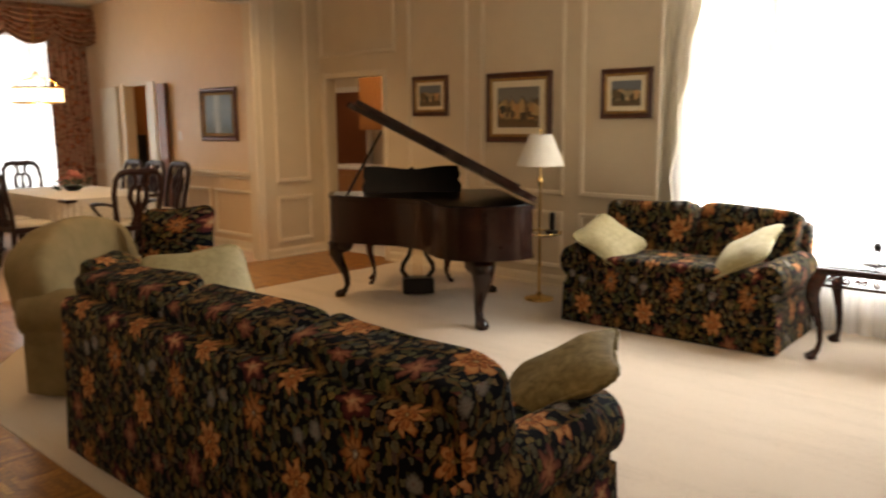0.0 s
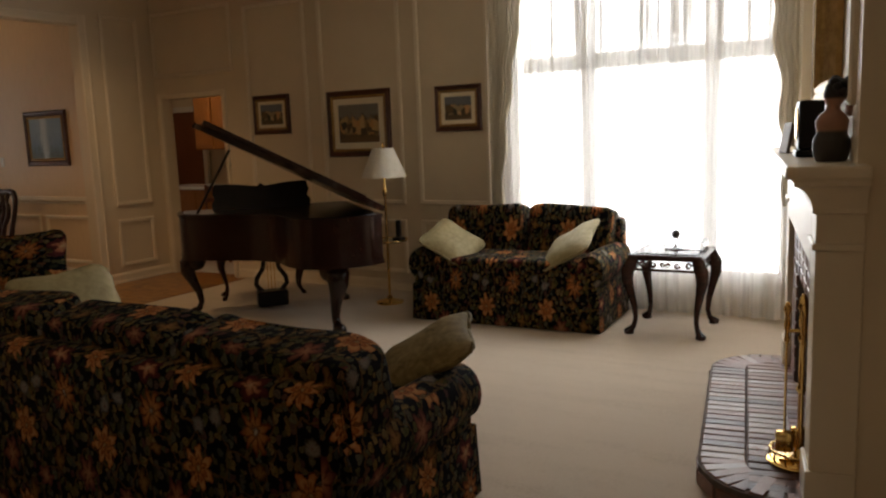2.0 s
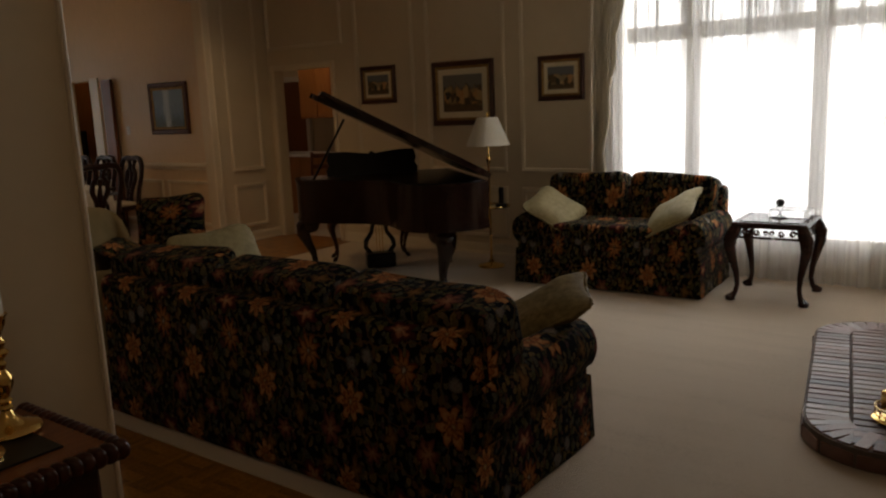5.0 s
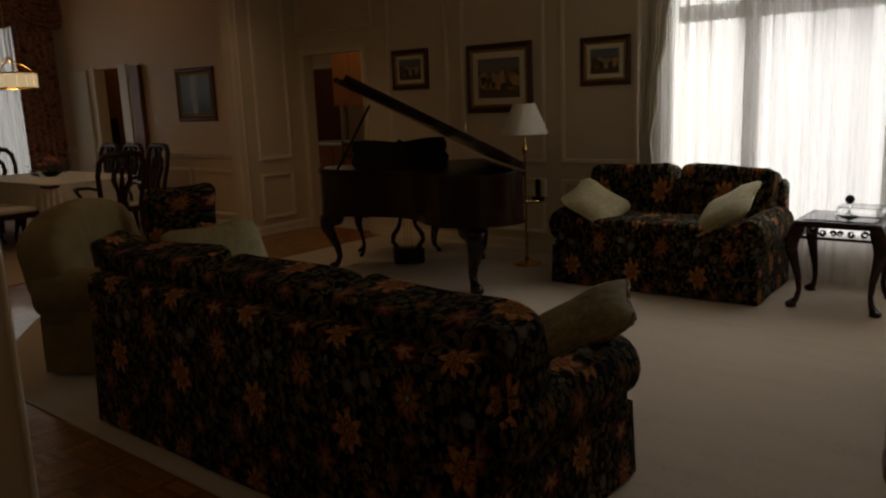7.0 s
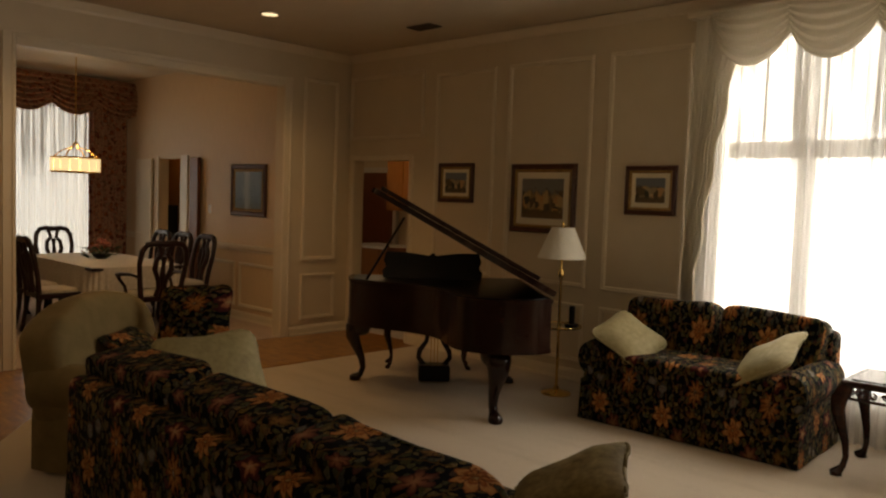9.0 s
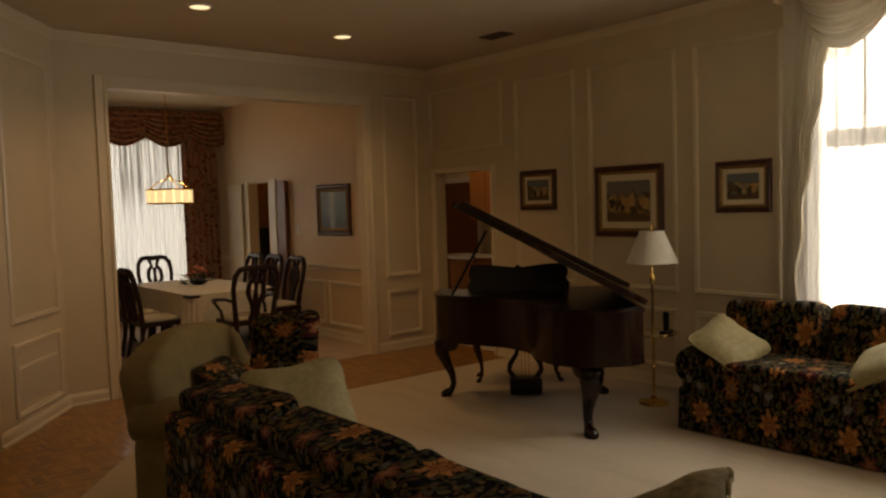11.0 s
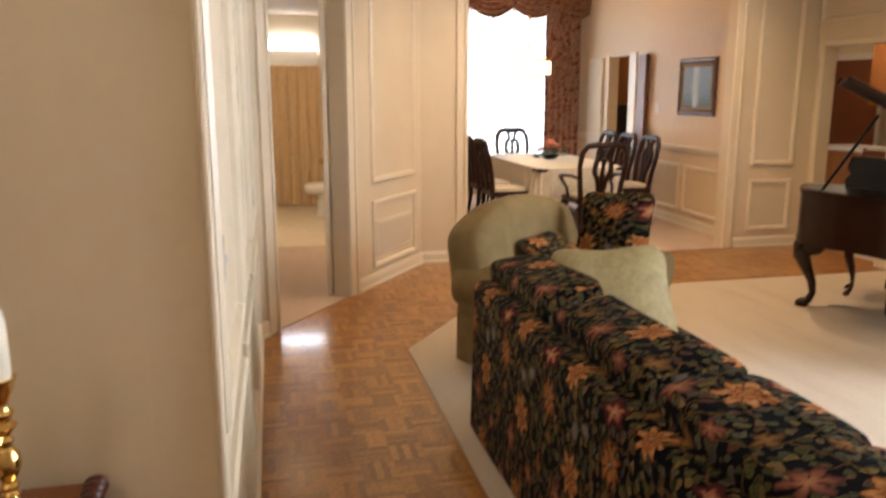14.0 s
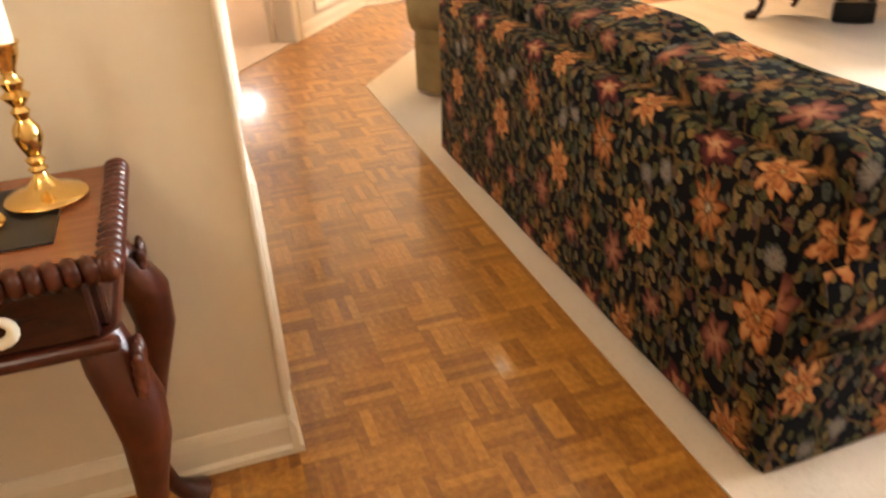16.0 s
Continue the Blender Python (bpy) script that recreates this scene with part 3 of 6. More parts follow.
# large structure
NE = 7.32
NX = lambda x: NE - x
wall_n, mN, _ = wall("wall_north", (NE, 0), (-0.14, 0), 3.45, [(NX(6.86), NX(4.58), 0.30, 2.98), (NX(1.065), NX(0.11), 0.0, 2.05)], label="cream panelled wall with a doorway and a tall window")
wall_w, mW, _ = wall("wall_west", (0, 0), (0, -4.137), 3.45, [(0.951, 3.692, 0.0, 2.82)], label="cream wall with a wide cased opening to the dining room")
wall_d, mD, LD = wall("wall_diagonal", (0, -4.137), (2.05, -5.64), 3.45, [(1.36, 2.33, 0.0, 2.44)], label="angled cream wall with a tall doorway")
wall_h, mH, LH = wall("wall_hall", (2.05, -5.64), (5.545, -5.668), 3.45, label="cream panelled wall along the parquet strip")
wall_e, mE, _ = wall("wall_entry", (5.545, -5.80), (5.545, -10.2), 3.45, label="plain cream wall behind the carved table")
FIRE = pose(7.126, -2.359, 0, 0, 0, 8.7)
fp = lambda x, y: (FIRE @ Vector((x, y, 0))).to_2d()
wall("wall_south", (5.545, -10.2), (9.0, -10.2), 3.45, label="plain cream wall behind the walker")
wall("wall_east", fp(0.45, -8.3), fp(0.45, 2.5), 3.45, label="cream wall of the fireplace side")
for owner, m, spans in ((wall_n, mN, ((NX(4.45), NX(1.14)),)), (wall_w, mW, ((0.0, 0.83), (3.81, 4.137))), (wall_d, mD, ((0.0, 1.23), (2.45, LD))), (wall_h, mH, ((0.0, LH + 0.03),)), (wall_e, mE, ((-0.14, 4.4),))):
    for a, b in spans:
        skirting(owner, m, a, b)
# picture-frame mouldings
for a, b in ((1.46, 2.29), (2.46, 3.43), (3.60, 4.37)):
    panel(wall_n, mN, NX(b), NX(a), 0.866, 2.96)
    panel(wall_n, mN, NX(b), NX(a), 0.18, 0.715)
panel(wall_n, mN, NX(1.27), NX(0.02), 2.29, 3.03)
panel(wall_w, mW, 0.19, 0.68, 0.866, 2.96)
panel(wall_w, mW, 0.19, 0.68, 0.18, 0.71)
panel(wall_d, mD, 0.15, 0.97, 0.875, 2.96)
panel(wall_d, mD, 0.15, 0.97, 0.15, 0.72)
panel(wall_d, mD, 1.10, 2.50, 2.66, 3.03)
for k in range(3):
    a = 0.25 + k * 1.12
    panel(wall_h, mH, a, a + 0.98, 0.90, 2.96)
    panel(wall_h, mH, a, a + 0.98, 0.16, 0.74)
casing(wall_n, mN, NX(1.065), NX(0.11), 2.05, 0.065, 0.018)
casing(wall_w, mW, 0.951, 3.692, 2.82, 0.11, 0.024)
casing(wall_d, mD, 1.36, 2.33, 2.44, 0.12, 0.024)
strip(wall_h, mH, "corner_bead", LH - 0.07, LH + 0.012, 0.11, 3.28, 0.012)


def crown(owner, m, s0, s1):
    bm = bmesh.new()
    prof = ((0.0, -0.085), (-0.010, -0.085), (-0.014, -0.07), (-0.03, -0.05), (-0.048, -0.02), (-0.055, -0.012), (-0.055, 0.0), (0.0, 0.0))
    a = [bm.verts.new((s0, y, CEIL - 0.004 + z)) for y, z in prof]
    b = [bm.verts.new((s1, y, CEIL - 0.004 + z)) for y, z in prof]
    for k in range(len(prof)):
        j = (k + 1) % len(prof)
        bm.faces.new((a[k], a[j], b[j], b[k]))
    bmesh.ops.transform(bm, matrix=m, verts=bm.verts)
    part("crown_moulding", bm, M_trim, owner)


crown(wall_n, mN, 0, NE)
crown(wall_w, mW, 0, 4.137)
crown(wall_d, mD, 0, LD)
crown(wall_h, mH, 0, LH + 0.1)
bm = bmesh.new()
box(bm, -0.14, -10.4, CEIL, 9.4, 0.16, CEIL + 0.1)
tagged(part("ceiling", bm, M_ceil), "cream painted flat ceiling", "ceiling", kind="structure")

# floors
bm = bmesh.new()
box(bm, -9, -13, -0.14, 13, 6, -0.03)
tagged(part("floor_slab", bm, M_mortar), "plain slab under the floor coverings", "floor", kind="structure")
CARPET = ((1.28, 0.0), (1.28, -3.83), (2.475, -4.715), (9.3, -4.735), (9.3, 0.15), (1.28, 0.15))
bm = bmesh.new()
prism(bm, CARPET[::-1], -0.03, 0.006)
tagged(part("carpet", bm, M_carpet), "cream cut-pile carpet with vacuum marks", "carpet", kind="structure")
bm = bmesh.new()
box(bm, -4.9, -4.2, -0.03, -0.001, -0.5, 0.006)
tagged(part("carpet_dining", bm, M_carpet2), "pinkish beige dining room carpet", "carpet", kind="structure")
bm = bmesh.new()
prism(bm, [(-1.05, -6.6), (2.05, -5.645), (0.0, -4.142), (-1.05, -4.142)], -0.03, 0.005)
tagged(part("carpet_passage", bm, M_carpet2), "pinkish beige carpet in the passage", "carpet", kind="structure")
bm = bmesh.new()
box(bm, -5.2, -6.6, -0.03, -1.05, -4.3, 0.004)
tagged(part("floor_bathroom", bm, M_bathfloor), "pale bathroom floor", "floor", kind="structure")
bm = bmesh.new()
box(bm, -6.0, 0.14, -0.03, 4.5, 3.6, 0.002)
box(bm, -6.0, -0.478, -0.03, -0.145, 0.14, 0.002)
tagged(part("floor_kitchen", bm, M_white), "white kitchen floor", "floor", kind="structure")
bm = bmesh.new()
prism(bm, [(0.0, 0.14), (0.0, -4.137), (2.05, -5.64), (5.545, -5.668), (5.545, -10.2), (9.2, -10.2), (9.2, -4.735), (2.475, -4.715), (1.28, -3.83), (1.28, 0.14)], -0.03, -0.0025)
floor = tagged(part("floor", bm, M_parquet), "honey-brown finger parquet floor, polished", "floor", kind="structure")

# dining room shell
wall_dn, mDN, LDN = wall("wall_dining_north", (-0.145, -0.62), (-4.78, -0.62), 3.45, [(2.83, 3.49, 0.0, 2.08)], mat=M_paper, label="peach papered wall with a chair rail and a doorway")
for a, b in ((0.0, 2.75), (3.57, LDN)):
    skirting(wall_dn, mDN, a, b)
    strip(wall_dn, mDN, "chair_rail", a, b, 0.915, 0.965, 0.028)
    strip(wall_dn, mDN, "chair_rail", a, b, 0.88, 0.90, 0.014)
for a, b in ((0.12, 1.25), (1.35, 2.65)):
    panel(wall_dn, mDN, a, b, 0.17, 0.74)
strip(wall_dn, mDN, "door_casing", 2.62, 2.83, 0.0, 2.12, 0.02)
strip(wall_dn, mDN, "door_casing", 3.49, 3.56, 0.0, 2.12, 0.02)
wall_dw, mDW, _ = wall("wall_dining_west", (-4.78, -0.48), (-4.78, -4.3), 3.45, [(0.55, 2.35, 0.45, 2.85)], mat=M_paper, label="peach papered wall with the dining window")
wall("wall_dining_south", (-4.78, -4.14), (-0.145, -4.14), 3.45, mat=M_paper, label="peach papered wall")
bm = bmesh.new()
box(bm, -4.95, -4.3, CEIL, -0.145, -0.4, CEIL + 0.1)
tagged(part("ceiling_dining", bm, M_ceil), "cream dining room ceiling", "ceiling", kind="structure")
# passage and bathroom shell
wall("wall_passage_south", (-5.0, -6.0), (1.7, -6.0), 2.7, label="plain cream passage wall")
wall("wall_passage_north", (-0.145, -4.45), (-5.0, -4.45), 2.7, label="plain cream passage wall")
wall("wall_bathroom_west", (-5.0, -4.4), (-5.0, -6.1), 2.7, label="plain cream bathroom wall")
bm = bmesh.new()
prism(bm, [(-5.1, -6.2), (2.2, -6.2), (2.1, -5.79), (0.0, -4.25), (-5.1, -4.25)], 2.7, 2.8)
tagged(part("ceiling_bathroom", bm, M_ceil), "cream passage ceiling", "ceiling", kind="structure")
# kitchen shell
wall("wall_kitchen_north", (4.4, 2.7), (-5.9, 2.7), 2.8, label="plain cream kitchen wall")
wall("wall_kitchen_west", (-5.9, 2.7), (-5.9, -0.47), 2.8, label="plain cream kitchen wall")
wall("wall_kitchen_east", (2.2, 0.15), (2.2, 2.7), 2.8, label="plain cream kitchen wall")
wall("wall_kitchen_southwest", (-5.9, -0.47), (-4.78, -0.47), 2.8, label="plain cream kitchen wall")
bm = bmesh.new()
box(bm, -6.0, 0.145, 2.8, 4.5, 2.8, 2.9)
box(bm, -6.0, -0.475, 2.8, -0.145, 0.145, 2.9)
tagged(part("ceiling_kitchen", bm, M_ceil), "cream kitchen ceiling", "ceiling", kind="structure")


def backdrop(name, mat, x0, y0, z0, x1, y1, z1):
    bm = bmesh.new()
    box(bm, x0, y0, z0, x1, y1, z1)
    return tagged(part(name, bm, mat), "bright overcast sky outside the window", "sky", kind="structure")


backdrop("backdrop_north", M_daylight, 3.2, 0.9, -0.5, 8.2, 0.92, 4.2)
backdrop("backdrop_west", M_daylight_west, -5.75, -4.2, -0.5, -5.73, -0.7, 4.0)


def window(name, m, s0, s1, z0, z1, uprights, rails):
    """A timber window in a wall's opening: frame, mullions, transoms and panes."""
    root = new(name)
    root.matrix_world = m
    tagged(root, "white painted window with a transom light above", "window", kind="structure")
    for a, b, lo, hi in [(s0, s0 + 0.05, z0, z1), (s1 - 0.05, s1, z0, z1), (s0 + 0.05, s1 - 0.05, z0, z0 + 0.06), (s0 + 0.05, s1 - 0.05, z1 - 0.05, z1)]:
        bm = bmesh.new()
        box(bm, a, 0.03, lo, b, 0.11, hi, 0.005, 1)
        part("window_frame", bm, M_white, root)
    cuts = [s0 + 0.05] + [u for u in uprights] + [s1 - 0.05]
    for u in uprights:
        bm = bmesh.new()
        box(bm, u - 0.055, 0.035, z0 + 0.06, u + 0.055, 0.105, z1 - 0.05, 0.005, 1)
        part("mullion", bm, M_white, root)
    for r in rails:
        for a, b in zip(cuts, cuts[1:]):
            bm = bmesh.new()
            box(bm, a + 0.056, 0.036, r - 0.065, b - 0.056, 0.104, r + 0.065, 0.005, 1)
            part("transom", bm, M_white, root)
    levels = [z0 + 0.06] + list(rails) + [z1 - 0.05]
    for lo, hi in zip(levels, levels[1:]):
        for a, b in zip(cuts, cuts[1:]):
            bm = bmesh.new()
            box(bm, a + 0.058, 0.068, lo + 0.052, b - 0.058, 0.072, hi - 0.052)
            p = part("pane", bm, M_glass, root)
            p.visible_shadow = False
    return root


window("window_1", mN, NX(6.86), NX(4.58), 0.30, 2.98, [NX(6.29), NX(5.28)], [2.09])
window("window_2", mDW, 0.55, 2.35, 0.45, 2.85, [], [])

# soft furnishings of the living room window


def gathered(bm, x0, x1, z0, z1, y, amp, waves, nu=160, nv=10, edge=None):
    def fn(u, v):
        x = x0 + (x1 - x0) * u
        ph = 2 * math.pi * waves * (u + 0.012 * math.sin(9 * u + 2.0) + 0.01 * math.sin(23 * u))
        a = amp * (0.75 + 0.35 * math.sin(13 * u + 1.3))
        xx = x if edge is None else edge(u, v)
        return (xx, y + a * math.sin(ph) * (0.8 + 0.2 * v) + 0.3 * a * math.sin(2.3 * ph + v), z0 + (z1 - z0) * v)
    sheet(bm, fn, nu, nv)


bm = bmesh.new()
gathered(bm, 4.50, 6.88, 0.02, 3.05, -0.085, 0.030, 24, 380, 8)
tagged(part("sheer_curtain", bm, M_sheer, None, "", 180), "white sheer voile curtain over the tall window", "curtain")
for side in (0, 1):
    bm = bmesh.new()
    if side == 0:
        edge = lambda u, v: 4.45 + u * (0.10 + 0.34 * max(0, v - 0.02) ** 1.5 + 0.016 * math.sin(v * 30))
    else:
        edge = lambda u, v: 6.95 - u * (0.10 + 0.22 * max(0, v - 0.02) ** 1.6 + 0.02 * math.sin(v * 26))
    gathered(bm, 0, 1, 0.75 if side == 0 else 0.9, 3.10, -0.155, 0.028, 9 if side == 0 else 6, 140, 40, edge)
    tagged(part("side_drape", bm, M_silk, None, "", 180), "cream silk side drape with a scalloped edge", "curtain", "side drapes")


def swag(bm, x0, x1, ztop, drop, y):
    def fn(u, v):
        x = x0 + (x1 - x0) * u
        sag = (4 * u * (1 - u)) ** 0.75
        z = ztop - v * (0.10 + (drop - 0.10) * sag)
        return (x, y - 0.035 * sag - 0.018 * math.sin(v * 2 * math.pi * 5.5) * (0.3 + sag) - 0.05 * math.sin(math.pi * v) * sag, z)
    sheet(bm, fn, 28, 44)


n = 4
for k in range(n):
    bm = bmesh.new()
    a, b = 4.60 + k * 0.565, 4.60 + (k + 1) * 0.565 + 0.09
    swag(bm, a, b, 3.13, 0.44, -0.20 - 0.012 * (k % 2))
    tagged(part("swag_valance", bm, M_silk, None, "", 180), "cream silk swag across the window head", "valance", "window swags")
bm = bmesh.new()
box(bm, 4.40, -0.20, 3.11, 6.97, -0.002, 3.15, 0.006, 2)
tagged(part("curtain_pelmet", bm, M_trim), "narrow cream pelmet board above the drapes", "pelmet")

# dining window dressing
bm = bmesh.new()
sheet(bm, lambda u, v: (-4.70 + 0.018 * math.sin(u * 2 * math.pi * 26) * (0.8 + 0.3 * math.sin(11 * u)), -1.0 - 1.9 * u, 0.02 + 2.9 * v), 220, 6)
tagged(part("sheer_curtain", bm, M_sheer, None, "", 180), "white sheer curtain over the dining window", "curtain")
for y0, y1 in ((-0.68, -1.26), (-2.50, -3.05)):
    bm = bmesh.new()
    sheet(bm, lambda u, v: (-4.62 + 0.030 * math.sin(u * 2 * math.pi * 6 + 0.4 * math.sin(5 * v)), y0 + (y1 - y0) * u, 0.02 + 2.9 * v), 90, 12)
    tagged(part("floral_drape", bm, M_drape, None, "", 180), "rose and green floral drape in deep folds", "curtain", "dining drapes")
bm = bmesh.new()


def festoon(u, v):
    y = -0.52 - 2.66 * u
    cell = (u * 4) % 1.0
    sag = math.sin(math.pi * cell)
    z = 3.22 - v * (0.40 + 0.16 * sag)
    ruck = math.sin(v * 2 * math.pi * 7 + 1.6 * sag)
    return (-4.46 - 0.06 * ruck * (0.4 + 0.6 * sag) + 0.05 * math.sin(math.pi * v), y, z - 0.10 * v * (1 - v) * sag + 0.022 * ruck)


sheet(bm, festoon, 120, 60)
tagged(part("festoon_valance", bm, M_drape, None, "", 180), "ruched rose floral festoon valance over the dining window", "valance")


# seating
def rolled_arm(bm, sx, length, height, y0, roll=0.14, thick=0.15):
    """An upholstered arm whose top rolls outwards; sx is the side it flares to."""
    prof = [(0.0, 0.02), (0.0, height - 0.14)]
    for k in range(13):
        a = math.pi * (1.0 - k / 12 * 1.35)
        prof.append((sx * (thick * 0.55 + (thick * 0.5 + roll * 0.45) * (math.cos(a) + 0.25)), height - 0.13 + 0.13 * math.sin(a)))
    prof += [(sx * thick, height - 0.24), (sx * (thick + 0.01), 0.30), (sx * (thick + 0.012), 0.02)]
    n, steps = len(prof), 8
    rings = []
    for j in range(steps + 1):
        w = j / steps
        y = y0 + length * w
        k = 1.0 - 0.06 * (abs(2 * w - 1) ** 6)
        c = Vector((sx * thick * 0.5, 0, height * 0.5))
        rings.append([bm.verts.new((c.x + (x - c.x) * k, y, max(0.02, c.z + (z - c.z) * k))) for x, z in prof])
    for r, s in zip(rings, rings[1:]):
        for i in range(n):
            bm.faces.new((r[i], r[(i + 1) % n], s[(i + 1) % n], s[i]))
    bm.faces.new(rings[0])
    bm.faces.new(rings[-1][::-1])


def sofa(name, m, width, depth, back, arm, seats, label, mat, roll=0.07, gap=0.004, lifts=(0, 0, 0)):
    """A skirted sofa that faces -y, centred on its base."""
    root = empty(name, m, label, "sofa")
    inner = width / 2 - 0.17
    bm = bmesh.new()
    # skirted base with shallow pleats at the quarters
    def skirt(u, v):
        per = 2 * (width + depth)
        d = u * per
        hw, hd = width / 2, depth / 2
        if d < width:
            p = Vector((-hw + d, -hd))
        elif d < width + depth:
            p = Vector((hw, -hd + d - width))
        elif d < 2 * width + depth:
            p = Vector((hw - (d - width - depth), hd))
        else:
            p = Vector((-hw, hd - (d - 2 * width - depth)))
        flare = 1.0 + 0.012 * (1 - v) + 0.004 * math.sin(u * 60)
        return (p.x * flare, p.y * flare, 0.008 + 0.30 * v)
    sheet(bm, skirt, 200, 5)
    bmesh.ops.remove_doubles(bm, verts=bm.verts, dist=1e-4)
    part("skirt", bm, mat, root, "", 40)
    bm = bmesh.new()
    box(bm, -width / 2 + 0.01, -depth / 2 + 0.01, 0.28, width / 2 - 0.01, depth / 2 - 0.02, 0.36, 0.02, 3)
    part("seat_deck", bm, mat, root, "", 40)
    bm = bmesh.new()
    box(bm, -width / 2 + 0.015, depth / 2 - 0.20, 0.006, width / 2 - 0.015, depth / 2 + 0.012, back - 0.105, 0.05, 4)
    for v in bm.verts:
        v.co.y += 0.014 * max(0.0, 1 - v.co.z / 0.5) * (1 if v.co.y > depth / 2 - 0.1 else 0) + 0.004 * math.sin(v.co.x * 21)
    part("back_frame", bm, mat, root, "", 40)
    w = 2 * inner / seats
    for k in range(seats):
        x = -inner + w * (k + 0.5)
        bm = bmesh.new()
        ball(bm, w / 2 + 0.008, (depth - 0.30) / 2, 0.10, 0.28, 0.22, pose(x, -0.13, 0.44), 40, 14, 0.012, k)
        part("seat_cushion", bm, mat, root, "", 60)
    span = width + 0.05 - 4 * gap
    bw = span / seats
    for k in range(seats):
        x = -span / 2 + bw * (k + 0.5)
        bm = bmesh.new()
        lean = 0.0 if seats % 2 and k == seats // 2 else (2.5 if x > 0 else -2.5)
        m_back = pose(x, depth / 2 - 0.235, 0.42 + (back - 0.42) / 2 + lifts[k], -9, lean, 0)
        ball(bm, bw / 2 - gap, 0.135, (back - 0.42) / 2, 0.24, 0.17, m_back, 56, 22, 0.018, k + 4)
        cushion = part("back_cushion", bm, mat, root, "", 60)
        hw, hh = bw / 2 - gap - 0.008, (back - 0.42) / 2 - 0.012
        f = lambda q: math.copysign(abs(q) ** 0.26, q)
        for side in (-0.092, 0.092):
            bm = bmesh.new()
            tube(bm, [m_back @ Vector((hw * f(math.cos(i * math.pi / 32)), side, hh * f(math.sin(i * math.pi / 32)))) for i in range(65)], 0.008, 6)
            part("piping", bm, mat, cushion, "", 60)
    for sx in (-1, 1):
        bm = bmesh.new()
        rolled_arm(bm, sx, depth - 0.08, arm, -depth / 2 + 0.01, roll)
        bmesh.ops.translate(bm, vec=(sx * (width / 2 - 0.17), 0, 0), verts=bm.verts)
        part("arm", bm, mat, root, "", 50)
    return root


sofa("sofa", pose(4.88, -4.13, 0.006, 0, 0, 180), 2.36, 0.98, 0.86, 0.59, 3, "dark floral tapestry skirted sofa with three loose back cushions", M_floral, 0.07, 0.004, (-0.010, 0.006, 0.014))
sofa("loveseat", pose(4.89, -0.555, 0.006, 0, 0, 2), 1.58, 0.90, 0.90, 0.61, 2, "dark floral tapestry loveseat in front of the window", M_floral, 0.07, 0.028)


def throw_pillow(m, size, mat, label, fringe=None):
    bm = bmesh.new()
    ball(bm, size / 2, size / 2, size * 0.165, 1.05, 0.34, None, 48, 18, 0.016, size)
    def tip(x, y):
        return max(0.0, (abs(x) + abs(y)) / size - 0.66)
    for v in bm.verts:
        q = tip(v.co.x, v.co.y)
        v.co = (v.co.x * (1 + 0.42 * q), v.co.y * (1 + 0.42 * q), v.co.z * (1 - 1.8 * q))
    ob = part("throw_pillow", bm, mat, None, "", 180)
    ob.matrix_world = m
    tagged(ob, label, "pillow", "throw pillows")
    bm = bmesh.new()
    pts = []
    for i in range(65):
        a = 2 * math.pi * i / 64
        f = lambda w: math.copysign(abs(w) ** 0.34, w)
        pts.append((size / 2 * 0.995 * f(math.cos(a)), size / 2 * 0.995 * f(math.sin(a)), 0.005 * math.sin(i * 2.1)))
    pts = [(x * (1 + 0.42 * tip(x, y)), y * (1 + 0.42 * tip(x, y)), z) for x, y, z in pts]
    tube(bm, pts, 0.008, 6)
    part("fringe", bm, fringe or mat, ob, "", 180)
    return ob


throw_pillow(pose(5.84, -3.68, 0.60, 8, -28, 26), 0.45, M_gold, "old gold damask pillow leaning on the sofa arm")
throw_pillow(pose(4.02, -4.04, 0.685, 0, 60, -8) @ pose(0, 0, 0, 0, 0, 3), 0.50, M_pillow, "sage green pillow leaning on the sofa back")
throw_pillow(pose(4.38, -0.80, 0.635, 22, 30, 8), 0.42, M_pillow, "sage damask pillow on the loveseat arm")
throw_pillow(pose(5.41, -0.78, 0.645, 26, -28, -8), 0.44, M_pillow, "sage damask pillow on the loveseat arm")


